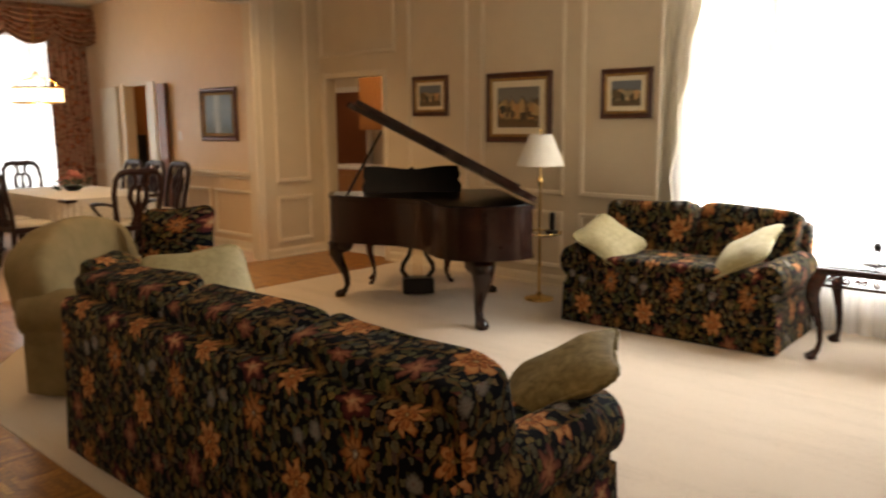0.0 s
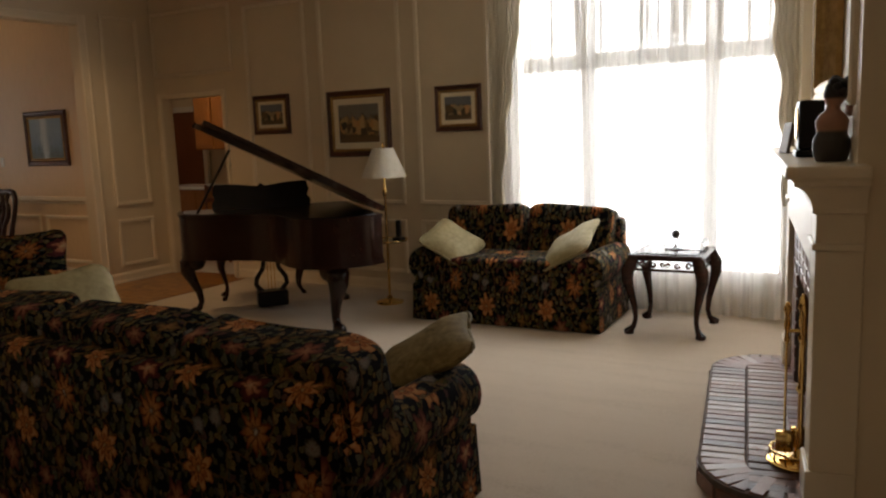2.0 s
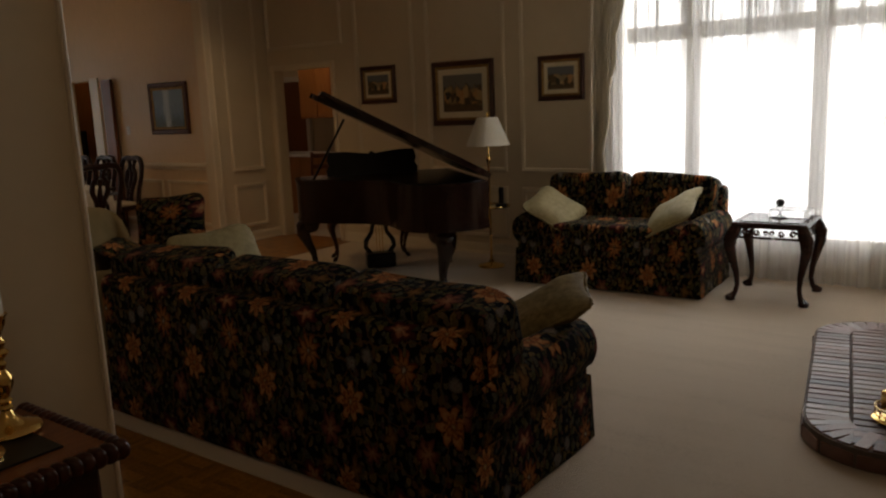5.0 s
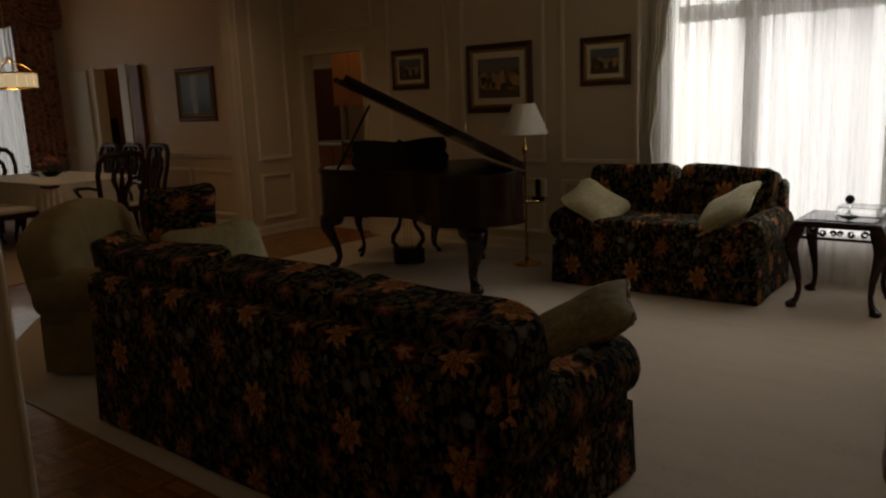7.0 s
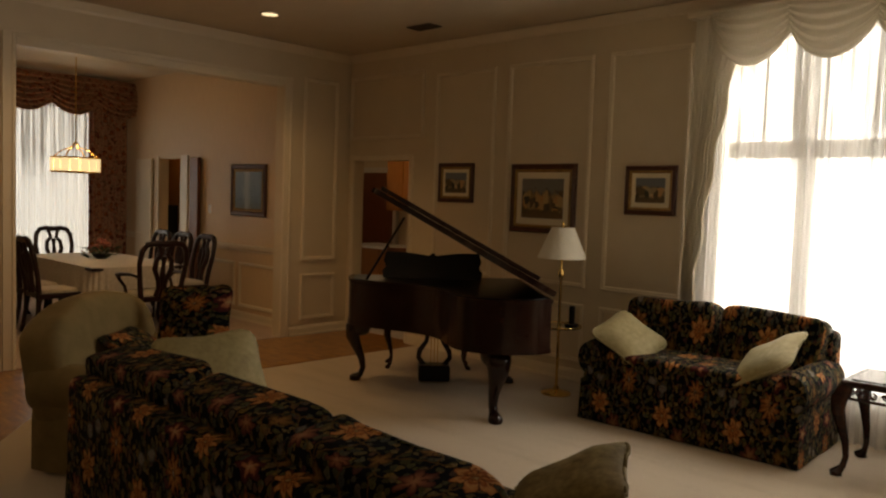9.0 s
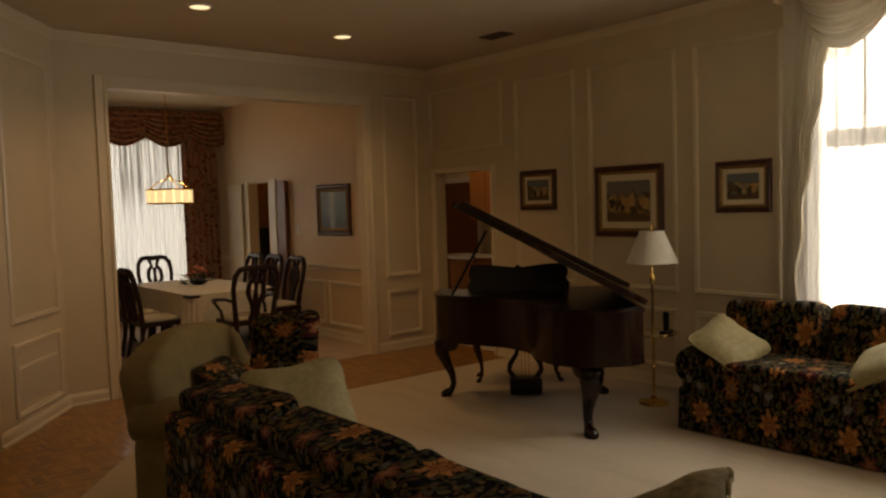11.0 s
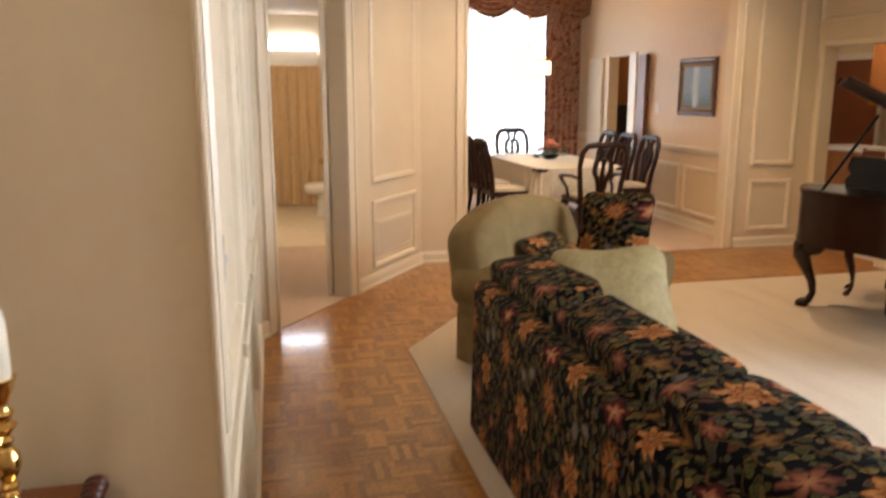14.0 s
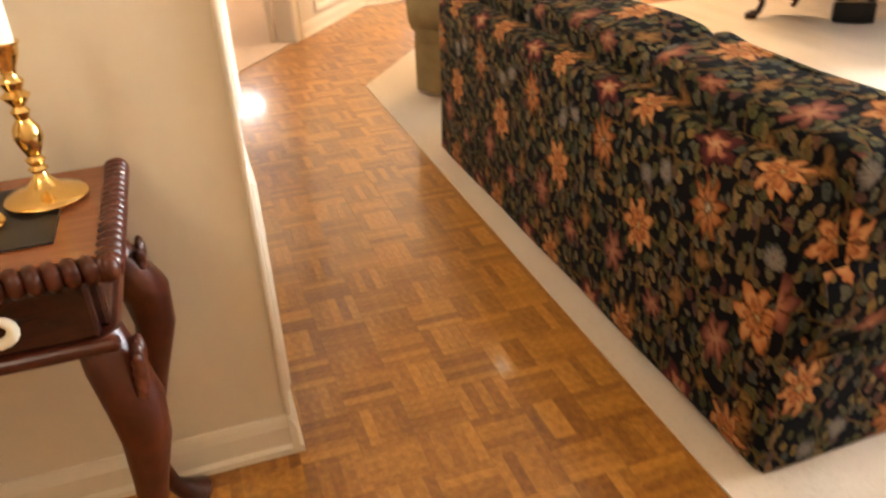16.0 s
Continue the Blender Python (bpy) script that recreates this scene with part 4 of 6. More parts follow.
def wide_armchair(m):
    """A roomy club chair that faces -y: leaning rounded back, rolled arms, tapered base."""
    root = empty("armchair", m, "wide olive velvet armchair with a rounded back and rolled arms", "armchair")
    hw = 0.60
    bm = bmesh.new()
    box(bm, -hw + 0.03, -0.42, 0.0, hw - 0.03, 0.42, 0.44, 0.05, 4)
    for v in bm.verts:
        k = 0.92 + 0.08 * min(1.0, v.co.z / 0.44)
        v.co.x, v.co.y = v.co.x * k, v.co.y * k
    part("base", bm, M_olive, root, "", 50)
    bm = bmesh.new()
    ball(bm, hw - 0.15, 0.36, 0.10, 0.3, 0.25, pose(0, -0.10, 0.46), 44, 14, 0.012, 3)
    part("seat_cushion", bm, M_olive, root, "", 60)
    bm = bmesh.new()
    ball(bm, hw - 0.005, 0.16, 0.34, 0.46, 0.36, None, 60, 26, 0.022, 5)
    for v in bm.verts:
        v.co.z += 0.075 * (1 - (v.co.x / hw) ** 2) * max(0.0, v.co.z) / 0.34
    bmesh.ops.transform(bm, matrix=pose(0, 0.36, 0.54, -13, 0, 0), verts=bm.verts)
    part("back", bm, M_olive, root, "", 60)
    for sx in (-1, 1):
        bm = bmesh.new()
        rolled_arm(bm, sx, 0.86, 0.63, -0.42, 0.08, 0.16)
        bmesh.ops.translate(bm, vec=(sx * (hw - 0.19), 0, 0), verts=bm.verts)
        part("arm", bm, M_olive, root, "", 50)
    return root


CLUB = pose(2.78, -3.755, 0.006, 0, 0, 130)
wide_armchair(CLUB)
throw_pillow(CLUB @ pose(0.34, -0.12, 0.755, 0, -68, 0) @ pose(0, 0, 0, 0, 0, 4), 0.46, M_floral, "dark floral square pillow leaning on the armchair arm", M_floral)
throw_pillow(CLUB @ pose(-0.06, 0.02, 0.62, 28, 0, 0), 0.44, M_floral, "dark floral pillow leaning on the olive chair back", M_floral)


def cabriole(bm, x, y, top, dirx, diry, r=1.0, foot=0.030):
    """A bowed leg that swings out at the knee and in at the ankle to a pad foot."""
    d = Vector((dirx, diry, 0)).normalized()
    shape = ((1.00, 0.00, 0.040), (0.93, 0.012, 0.046), (0.84, 0.032, 0.048), (0.72, 0.034, 0.040), (0.55, 0.016, 0.029), (0.36, -0.004, 0.021), (0.20, -0.010, 0.017), (0.10, 0.000, 0.018), (0.055, 0.016, 0.026), (0.022, 0.026, foot), (0.0, 0.026, foot * 0.8))
    tube(bm, [Vector((x, y, top * h)) + d * (o * r * 1.5) for h, o, q in shape], [q * r for h, o, q in shape], 12)


def end_table(m):
    root = empty("end_table", m, "dark carved wooden end table with a pierced scroll apron", "table")
    w, d, h = 0.245, 0.25, 0.60
    bm = bmesh.new()
    box(bm, -w - 0.02, -d - 0.02, h - 0.028, w + 0.02, d + 0.02, h, 0.010, 3)
    part("tabletop", bm, M_dark, root)
    bm = bmesh.new()
    box(bm, -w + 0.03, -d + 0.03, h, w - 0.03, d - 0.03, h + 0.006, 0.002, 1)
    part("glass_top", bm, M_glass, root, "clear glass inset top")
    for ang in range(4):
        mm = pose(0, 0, 0, 0, 0, 90 * ang)
        for z0, z1 in ((h - 0.046, h - 0.028), (h - 0.125, h - 0.108)):
            bm = bmesh.new()
            box(bm, -w + 0.02, -d, z0, w - 0.02, -d + 0.02, z1, 0.003, 1, mm)
            part("apron_rail", bm, M_dark, root)
        for sx in (-1, 1):
            for c, rad, tw in ((0.165, 0.026, 1.3), (0.085, 0.024, -1.2), (0.020, 0.020, 1.1)):
                bm = bmesh.new()
                pts = [mm @ Vector((sx * (c + rad * (1 - k / 26) * math.cos(tw * k * 0.42)), -d + 0.010, h - 0.077 + rad * (1 - k / 30) * math.sin(tw * k * 0.42))) for k in range(22)]
                tube(bm, pts, 0.0055, 6)
                part("scroll_fretwork", bm, M_dark, root)
    for sx in (-1, 1):
        for sy in (-1, 1):
            bm = bmesh.new()
            cabriole(bm, sx * (w - 0.015), sy * (d - 0.015), h - 0.03, sx, sy, 1.05, 0.040)
            part("leg", bm, M_dark, root, "", 60)
    return root


end_table(pose(6.14, -0.57, 0.006, 0, 0, 1))
root = empty("glass_ornament", pose(6.16, -0.56, 0.613), "clear glass stand with a dark sphere on the end table", "ornament")
bm = bmesh.new()
lathe(bm, ((0.055, 0.0), (0.055, 0.008), (0.02, 0.014), (0.008, 0.03), (0.007, 0.06), (0.02, 0.085)), 20)
part("stand", bm, M_glass, root, "", 40)
bm = bmesh.new()
ball(bm, 0.030, 0.030, 0.030, 1, 1, pose(0, 0, 0.113), 20, 12)
part("sphere", bm, M_soot, root, "dark mottled sphere", 180)
bm = bmesh.new()
box(bm, -0.16, -0.10, 0.0, 0.12, 0.12, 0.055, 0.004, 1)
box(bm, -0.155, -0.095, 0.006, 0.115, 0.115, 0.06)
ob = part("glass_tray", bm, M_glass)
ob.location = (6.24, -0.47, 0.613)
tagged(ob, "low clear glass dish on the end table", "dish")


# lamp with a tray
def tray_lamp(m):
    root = empty("floor_lamp", m, "brass floor lamp with a glass tray and white pleated shade", "lamp")
    bm = bmesh.new()
    lathe(bm, ((0.125, 0.0), (0.13, 0.012), (0.12, 0.022), (0.07, 0.032), (0.03, 0.045), (0.02, 0.07)), 32)
    part("base", bm, M_brass, root, "", 40)
    bm = bmesh.new()
    lathe(bm, ((0.013, 0.06), (0.013, 0.30), (0.020, 0.31), (0.013, 0.32), (0.012, 0.56), (0.022, 0.57), (0.012, 0.60), (0.012, 0.98), (0.020, 1.0), (0.026, 1.03), (0.018, 1.06), (0.010, 1.08), (0.010, 1.20)), 16)
    part("pole", bm, M_brass, root, "", 40)
    bm = bmesh.new()
    lathe(bm, ((0.185, 0.575), (0.19, 0.58), (0.185, 0.585)), 36)
    part("tray", bm, M_glass, root, "round glass tray", 40)
    bm = bmesh.new()
    tube(bm, [(0.19 * math.cos(k * math.pi / 18), 0.19 * math.sin(k * math.pi / 18), 0.59) for k in range(37)], 0.006, 6)
    part("tray_rim", bm, M_brass, root, "", 60)
    bm = bmesh.new()
    n = 120
    rows = []
    for r, z in ((0.205, 1.16), (0.095, 1.42)):
        rows.append([bm.verts.new(((r + 0.0015 * (k % 2)) * math.cos(2 * math.pi * k / n), (r + 0.0015 * (k % 2)) * math.sin(2 * math.pi * k / n), z)) for k in range(n)])
    rows += [[bm.verts.new((v.co.x * 0.975, v.co.y * 0.975, v.co.z)) for v in rows[1]], [bm.verts.new((v.co.x * 0.985, v.co.y * 0.985, v.co.z)) for v in rows[0]]]
    for a, b in zip(rows, rows[1:] + rows[:1]):
        for k in range(n):
            bm.faces.new((a[k], a[(k + 1) % n], b[(k + 1) % n], b[k]))
    part("shade", bm, M_lampshade, root, "white pleated empire shade")
    bm = bmesh.new()
    lathe(bm, ((0.004, 1.40), (0.012, 1.43), (0.014, 1.45), (0.006, 1.47)), 12)
    part("finial", bm, M_brass, root, "", 60)
    return root


tray_lamp(pose(3.56, -0.56, 0.006))
root = empty("cordless_phone", pose(3.70, -0.58, 0.593), "black cordless telephone standing on the lamp tray", "phone")
bm = bmesh.new()
box(bm, -0.04, -0.045, 0, 0.04, 0.045, 0.035, 0.01, 2)
part("cradle", bm, M_black, root)
bm = bmesh.new()
box(bm, -0.022, -0.015, 0.03, 0.022, 0.02, 0.19, 0.01, 2, pose(0, 0, 0, 6, 4, 0))
part("handset", bm, M_black, root)


# piano
def grand_piano():
    """A baby grand: x runs from the keyboard to the tail, y from the treble leg to the straight bass side."""
    root = empty("grand_piano", pose(2.10, -1.53, 0.006, 0, 0, -42), "polished dark brown baby grand piano with its lid propped open", "piano")
    ctrl = [(-0.02, 1.42), (-0.02, -0.07), (0.22, -0.09), (0.42, -0.03), (0.58, 0.18), (0.74, 0.46), (0.96, 0.64), (1.24, 0.70), (1.44, 0.80), (1.54, 1.02), (1.52, 1.28), (1.42, 1.42)]
    outline = [ctrl[0], ctrl[1]]
    for i in range(1, len(ctrl) - 1):
        p0, p1, p2, p3 = (Vector(ctrl[max(1, min(len(ctrl) - 1, i + k))]) for k in (-1, 0, 1, 2))
        for s in range(1, 6):
            t = s / 5
            q = 0.5 * ((2 * p1) + (p2 - p0) * t + (2 * p0 - 5 * p1 + 4 * p2 - p3) * t * t + (3 * p1 - p0 - 3 * p2 + p3) * t ** 3)
            outline.append((q.x, q.y))
    c = Vector((0.75, 0.7))
    grow = lambda k: [(c.x + (x - c.x) * k, c.y + (y - c.y) * k) for x, y in outline]
    bm = bmesh.new()
    prism(bm, outline, 0.575, 0.90)
    part("case", bm, M_piano, root, "", 30)
    bm = bmesh.new()
    prism(bm, grow(1.012), 0.904, 0.93)
    part("rim", bm, M_piano, root, "", 30)
    # black sheet laid on the rim in place of the shade inside the case
    bm = bmesh.new()
    prism(bm, grow(0.95), 0.932, 0.936)
    part("interior_shade", bm, M_black, root, "flat black sheet standing for the shaded interior")
    bm = bmesh.new()
    prism(bm, grow(1.008), 0.545, 0.574)
    part("bottom_moulding", bm, M_piano, root, "", 30)
    # lid, hinged along the straight side
    rest = [(max(x, 0.30), y) for x, y in grow(1.015)]
    rest = [p for i, p in enumerate(rest) if i == 0 or (Vector(p) - Vector(rest[i - 1])).length > 1e-4]
    hinge = pose(0, 1.43, 0.945, -28, 0, 0)
    bm = bmesh.new()
    prism(bm, [(x, y - 1.43) for x, y in rest], 0.0, 0.046, hinge)
    lid = part("lid", bm, M_piano, root, "", 30)
    bm = bmesh.new()
    box(bm, 0.31, -1.47, 0.050, 0.72, 0.0, 0.086, 0.006, 2, hinge)
    part("folded_front_lid", bm, M_piano, lid)
    bm = bmesh.new()
    tube(bm, [(0.42, 0.06, 0.93), (0.50, 0.36, 1.46)], 0.011, 8)
    part("lid_prop", bm, M_black, root, "", 60)
    # music desk with a scalloped top, standing behind the keys
    bm = bmesh.new()
    pts = [(-0.42, 0.0), (0.42, 0.0), (0.43, 0.06), (0.40, 0.10), (0.42, 0.15)]
    for k in range(25):
        w = 1 - 2 * k / 24
        pts.append((0.40 * w, 0.215 - 0.018 * math.cos(w * math.pi * 1.0) * (1 - abs(w)) + 0.012 * abs(w) + (0.028 if abs(w) < 0.06 else 0)))
    pts += [(-0.42, 0.15), (-0.40, 0.10), (-0.43, 0.06)]
    prism(bm, pts, -0.011, 0.011, pose(0.26, 0.62, 0.935, 0, 0, 90) @ pose(0, 0, 0, 80, 0, 0))
    part("music_desk", bm, M_black, root, "", 30)
    # keyboard end
    bm = bmesh.new()
    box(bm, -0.20, -0.06, 0.60, -0.022, 1.41, 0.68, 0.012, 2)
    part("key_slip", bm, M_piano, root)
    bm = bmesh.new()
    box(bm, -0.10, 0.10, 0.684, -0.024, 1.25, 0.86, 0.012, 2)
    part("fallboard", bm, M_black, root)
    for y0, y1 in ((-0.06, 0.098), (1.252, 1.41)):
        bm = bmesh.new()
        box(bm, -0.20, y0, 0.682, -0.022, y1, 0.88, 0.04, 4)
        part("cheek", bm, M_piano, root)
    for x, y, dx, dy, r in ((0.06, 0.02, 0.1, -1, 1.5), (0.06, 1.30, 0.1, 1, 1.5), (1.27, 1.05, 1.0, 0.1, 2.0)):
        bm = bmesh.new()
        cabriole(bm, x, y, 0.55, dx, dy, r, 0.028)
        leg = part("leg", bm, M_piano, root, "", 60)
        bm = bmesh.new()
        ball(bm, 0.10 * r / 1.3, 0.075 * r / 1.3, 0.10, 0.8, 0.9, pose(x, y, 0.50), 20, 12)
        part("knee_block", bm, M_piano, leg, "", 60)
        d = Vector((dx, dy)).normalized() * 0.03 * r
        bm = bmesh.new()
        lathe(bm, ((0.050, 0.0), (0.052, 0.006), (0.03, 0.012), (0.02, 0.02)), 14, pose(x + d.x, y + d.y, -0.002))
        part("caster_cup", bm, M_brass, leg)
    # pedal lyre
    lx, ly = 0.08, 0.67
    bm = bmesh.new()
    for s in (-1, 1):
        tube(bm, [(lx, ly + s * q, z) for q, z in ((0.10, 0.55), (0.055, 0.46), (0.075, 0.36), (0.13, 0.28), (0.14, 0.22), (0.09, 0.15))], (0.022, 0.02, 0.02, 0.024, 0.022, 0.024), 10)
    part("lyre", bm, M_piano, root, "", 60)
    bm = bmesh.new()
    box(bm, lx - 0.09, ly - 0.14, 0.02, lx + 0.09, ly + 0.14, 0.16, 0.02, 3)
    part("pedal_box", bm, M_black, root)
    for k in (-1, 0, 1):
        bm = bmesh.new()
        tube(bm, [(lx, ly + k * 0.03, 0.15), (lx, ly + k * 0.03, 0.55)], 0.004, 6)
        part("pedal_rod", bm, M_brass, root)
        bm = bmesh.new()
        tube(bm, [(lx - 0.08, ly + k * 0.06, 0.05), (lx - 0.17, ly + k * 0.06, 0.045), (lx - 0.22, ly + k * 0.06, 0.035)], (0.010, 0.014, 0.008), 8)
        part("pedal", bm, M_brass, root)
    return root


grand_piano()
root = empty("piano_bench", pose(2.12, -0.68, 0.006, 0, 0, 48), "dark wooden piano bench between piano and wall", "bench")
bm = bmesh.new()
box(bm, -0.42, -0.17, 0.44, 0.42, 0.17, 0.50, 0.015, 3)
part("seat", bm, M_dark, root)
for sx in (-1, 1):
    for sy in (-1, 1):
        bm = bmesh.new()
        cabriole(bm, sx * 0.36, sy * 0.11, 0.445, sx, sy * 0.5, 0.8)
        part("leg", bm, M_dark, root, "", 60)


# pictures
def picture(m, w, h, border, mat_w, art, label, wood):
    """A framed picture whose face looks along -y, hung at its lower left corner."""
    root = empty("framed_picture", m, label, "picture")
    bm = bmesh.new()
    rings = []
    for inset, out in ((0.0, 0.0), (0.0, 0.018), (border * 0.25, 0.032), (border * 0.55, 0.026), (border * 0.75, 0.030), (border, 0.014), (border, 0.002)):
        rings.append([bm.verts.new((x, -out, z)) for x, z in ((inset, inset), (w - inset, inset), (w - inset, h - inset), (inset, h - inset))])
    for a, b in zip(rings, rings[1:]):
        for k in range(4):
            bm.faces.new((a[k], a[(k + 1) % 4], b[(k + 1) % 4], b[k]))
    part("frame", bm, wood, root)
    bm = bmesh.new()
    liner, rings = border * 0.45, []
    for inset, out in ((border - 0.002, 0.002), (border - 0.002, 0.022), (border + liner * 0.4, 0.026), (border + liner * 0.7, 0.018), (border + liner, 0.012), (border + liner, 0.002)):
        rings.append([bm.verts.new((x, -out, z)) for x, z in ((inset, inset), (w - inset, inset), (w - inset, h - inset), (inset, h - inset))])
    for a, b in zip(rings, rings[1:]):
        for k in range(4):
            bm.faces.new((a[k], a[(k + 1) % 4], b[(k + 1) % 4], b[k]))
    part("gilt_liner", bm, M_gilt, root, "gold inner edge")
    b = border
    bm = bmesh.new()
    box(bm, b - 0.003, -0.010, b - 0.003, w - b + 0.003, -0.001, h - b + 0.003)
    part("mat_board", bm, M_mat, root)
    b = border + mat_w
    bm = bmesh.new()
    box(bm, b, -0.014, b, w - b, -0.0105, h - b)
    part("canvas", bm, art, root)
    return root


M_frame = plain("walnut_picture_frame", (0.050, 0.013, 0.006), (0.10, 0.028, 0.012), 10, 0.3, 0, 80, 0.05)
picture(pose(1.534, -0.001, 1.60), 0.50, 0.41, 0.045, 0.055, M_art1, "small village landscape in a walnut frame", M_frame)
picture(pose(2.533, -0.001, 1.34), 0.765, 0.655, 0.055, 0.085, M_art2, "courtyard landscape in a gold and walnut frame", M_frame)
picture(pose(3.803, -0.001, 1.553), 0.485, 0.42, 0.045, 0.06, M_art1, "small hillside landscape in a walnut frame", M_frame)
picture(pose(-1.605, -0.621, 1.331), 0.80, 0.65, 0.065, 0.02, M_art3, "misty waterfall landscape in a brown frame", M_frame)


# dining room
def dining_chair(m, arms=False):
    root = empty("dining_chair", m, "dark cherry splat-back dining " + ("armchair" if arms else "chair") + " with ivory seat", "chair", "chairs round the dining table")
    w = 0.27 if arms else 0.24
    bm = bmesh.new()
    box(bm, -w, -0.24, 0.40, w, 0.22, 0.46, 0.012, 2)
    part("seat_frame", bm, M_chairwood, root)
    bm = bmesh.new()
    ball(bm, w - 0.02, 0.21, 0.035, 0.5, 0.35, pose(0, -0.01, 0.47), 24, 8)
    part("seat_pad", bm, M_seatpad, root, "", 60)
    for sx in (-1, 1):
        bm = bmesh.new()
        cabriole(bm, sx * (w - 0.04), -0.20, 0.41, sx, -1, 0.8)
        part("front_leg", bm, M_chairwood, root, "", 60)
        bm = bmesh.new()
        tube(bm, [(sx * (w - 0.05), 0.26, 0.0), (sx * (w - 0.05), 0.21, 0.25), (sx * (w - 0.05), 0.20, 0.45), (sx * (w - 0.03), 0.22, 0.62), (sx * (w - 0.005), 0.26, 0.82), (sx * (w - 0.02), 0.29, 0.96), (sx * (w - 0.07), 0.305, 1.03), (sx * 0.09, 0.31, 1.045), (0, 0.31, 1.03)], (0.022, 0.025, 0.030, 0.028, 0.027, 0.030, 0.032, 0.034, 0.034), 10)
        part("back_post", bm, M_chairwood, root, "", 60)
    # pierced vase splat
    for k, (a, b) in enumerate((((0.035, 0.46), (0.05, 0.52)), ((-0.035, 0.46), (-0.05, 0.52)))):
        s = 1 if k == 0 else -1
        bm = bmesh.new()
        tube(bm, [(s * q, 0.20 + (z - 0.46) * 0.19, z) for q, z in ((0.055, 0.46), (0.03, 0.54), (0.045, 0.64), (0.095, 0.76), (0.085, 0.86), (0.035, 0.92), (0.05, 0.98), (0.075, 1.03))], (0.030, 0.026, 0.026, 0.030, 0.028, 0.024, 0.024, 0.028), 8)
        part("splat", bm, M_chairwood, root, "", 60)
    bm = bmesh.new()
    tube(bm, [(0, 0.20 + (z - 0.46) * 0.19, z) for z in (0.46, 0.60, 0.70, 0.80, 0.90)], (0.024, 0.016, 0.034, 0.020, 0.034), 8)
    part("splat_centre", bm, M_chairwood, root, "", 60)
    bm = bmesh.new()
    ball(bm, 0.10, 0.02, 0.035, 0.8, 1, pose(0, 0.31, 1.035), 20, 8)
    part("crest", bm, M_chairwood, root, "", 60)
    if arms:
        for sx in (-1, 1):
            bm = bmesh.new()
            tube(bm, [(sx * (w - 0.01), 0.24, 0.68), (sx * (w + 0.02), 0.10, 0.70), (sx * (w + 0.05), -0.06, 0.69), (sx * (w + 0.05), -0.16, 0.675), (sx * (w + 0.02), -0.17, 0.62), (sx * (w - 0.0), -0.08, 0.55), (sx * (w - 0.01), -0.06, 0.44)], (0.018, 0.018, 0.022, 0.026, 0.02, 0.018, 0.02), 10)
            part("arm", bm, M_chairwood, root, "", 60)
    return root


TC, TL, TW = Vector((-2.25, -2.02, 0)), 1.05, 0.54
first = dining_chair(pose(TC.x - 0.62, TC.y - TW - 0.24, 0.006, 0, 0, 180))
for x in (-0.02, 0.58):
    copy_thing(first, pose(TC.x + x, TC.y - TW - 0.24, 0.006, 0, 0, 180))
for x in (-0.62, -0.02, 0.58):
    copy_thing(first, pose(TC.x + x, TC.y + TW + 0.24, 0.006, 0, 0, 0))
copy_thing(first, pose(TC.x - TL - 0.28, TC.y, 0.006, 0, 0, 90))
dining_chair(pose(TC.x + TL + 0.30, TC.y, 0.006, 0, 0, -90), True)
root = empty("dining_table", pose(TC.x, TC.y, 0.006), "long dining table hidden under its cloth", "table")
bm = bmesh.new()
box(bm, -TL, -TW, 0.70, TL, TW, 0.735, 0.01, 2)
part("tabletop", bm, M_chairwood, root)
for sx in (-1, 1):
    for sy in (-1, 1):
        bm = bmesh.new()
        cabriole(bm, sx * (TL - 0.22), sy * (TW - 0.20), 0.70, sx, sy, 1.1)
        part("leg", bm, M_chairwood, root, "", 60)


def cloth(u, v):
    """Cloth over the tabletop, hanging in folds."""
    a = 2 * math.pi * u
    f = lambda w: math.copysign(abs(w) ** 0.25, w)
    ex, ey = (TL + 0.012) * f(math.cos(a)), (TW + 0.012) * f(math.sin(a))
    if v <= 0.5:
        k = v * 2
        return (ex * k, ey * k, 0.741)
    k = (v - 0.5) * 2
    wave = 0.022 * math.sin(a * 26 + math.sin(a * 3)) * k + 0.03 * k
    corner = abs(math.sin(2 * a)) ** 2
    return (ex + f(math.cos(a)) * wave, ey + f(math.sin(a)) * wave, 0.741 - k * (0.36 + 0.08 * corner) - 0.004)


bm = bmesh.new()
sheet(bm, cloth, 220, 12)
bmesh.ops.remove_doubles(bm, verts=bm.verts, dist=1e-4)
ob = part("tablecloth", bm, M_cloth, None, "", 60)
ob.location = (TC.x, TC.y, 0.006)
tagged(ob, "white lace tablecloth hanging in folds over the table", "tablecloth")
root = empty("flower_arrangement", pose(TC.x - 0.12, TC.y + 0.04, 0.750), "low arrangement of pink flowers and dark leaves", "flowers")
bm = bmesh.new()
lathe(bm, ((0.06, 0.0), (0.10, 0.03), (0.11, 0.06), (0.10, 0.065)), 20)
part("bowl", bm, M_black, root, "", 50)
rng = random.Random(5)
bm = bmesh.new()
for k in range(70):
    a, r, z = rng.uniform(0, 6.28), rng.uniform(0.05, 0.24), rng.uniform(0.03, 0.14)
    ball(bm, 0.045, 0.016, 0.004, 1, 1, pose(r * math.cos(a), r * math.sin(a), z, rng.uniform(-30, 30), rng.uniform(-40, 10), math.degrees(a)), 8, 4)
part("leaves", bm, M_leaf, root)
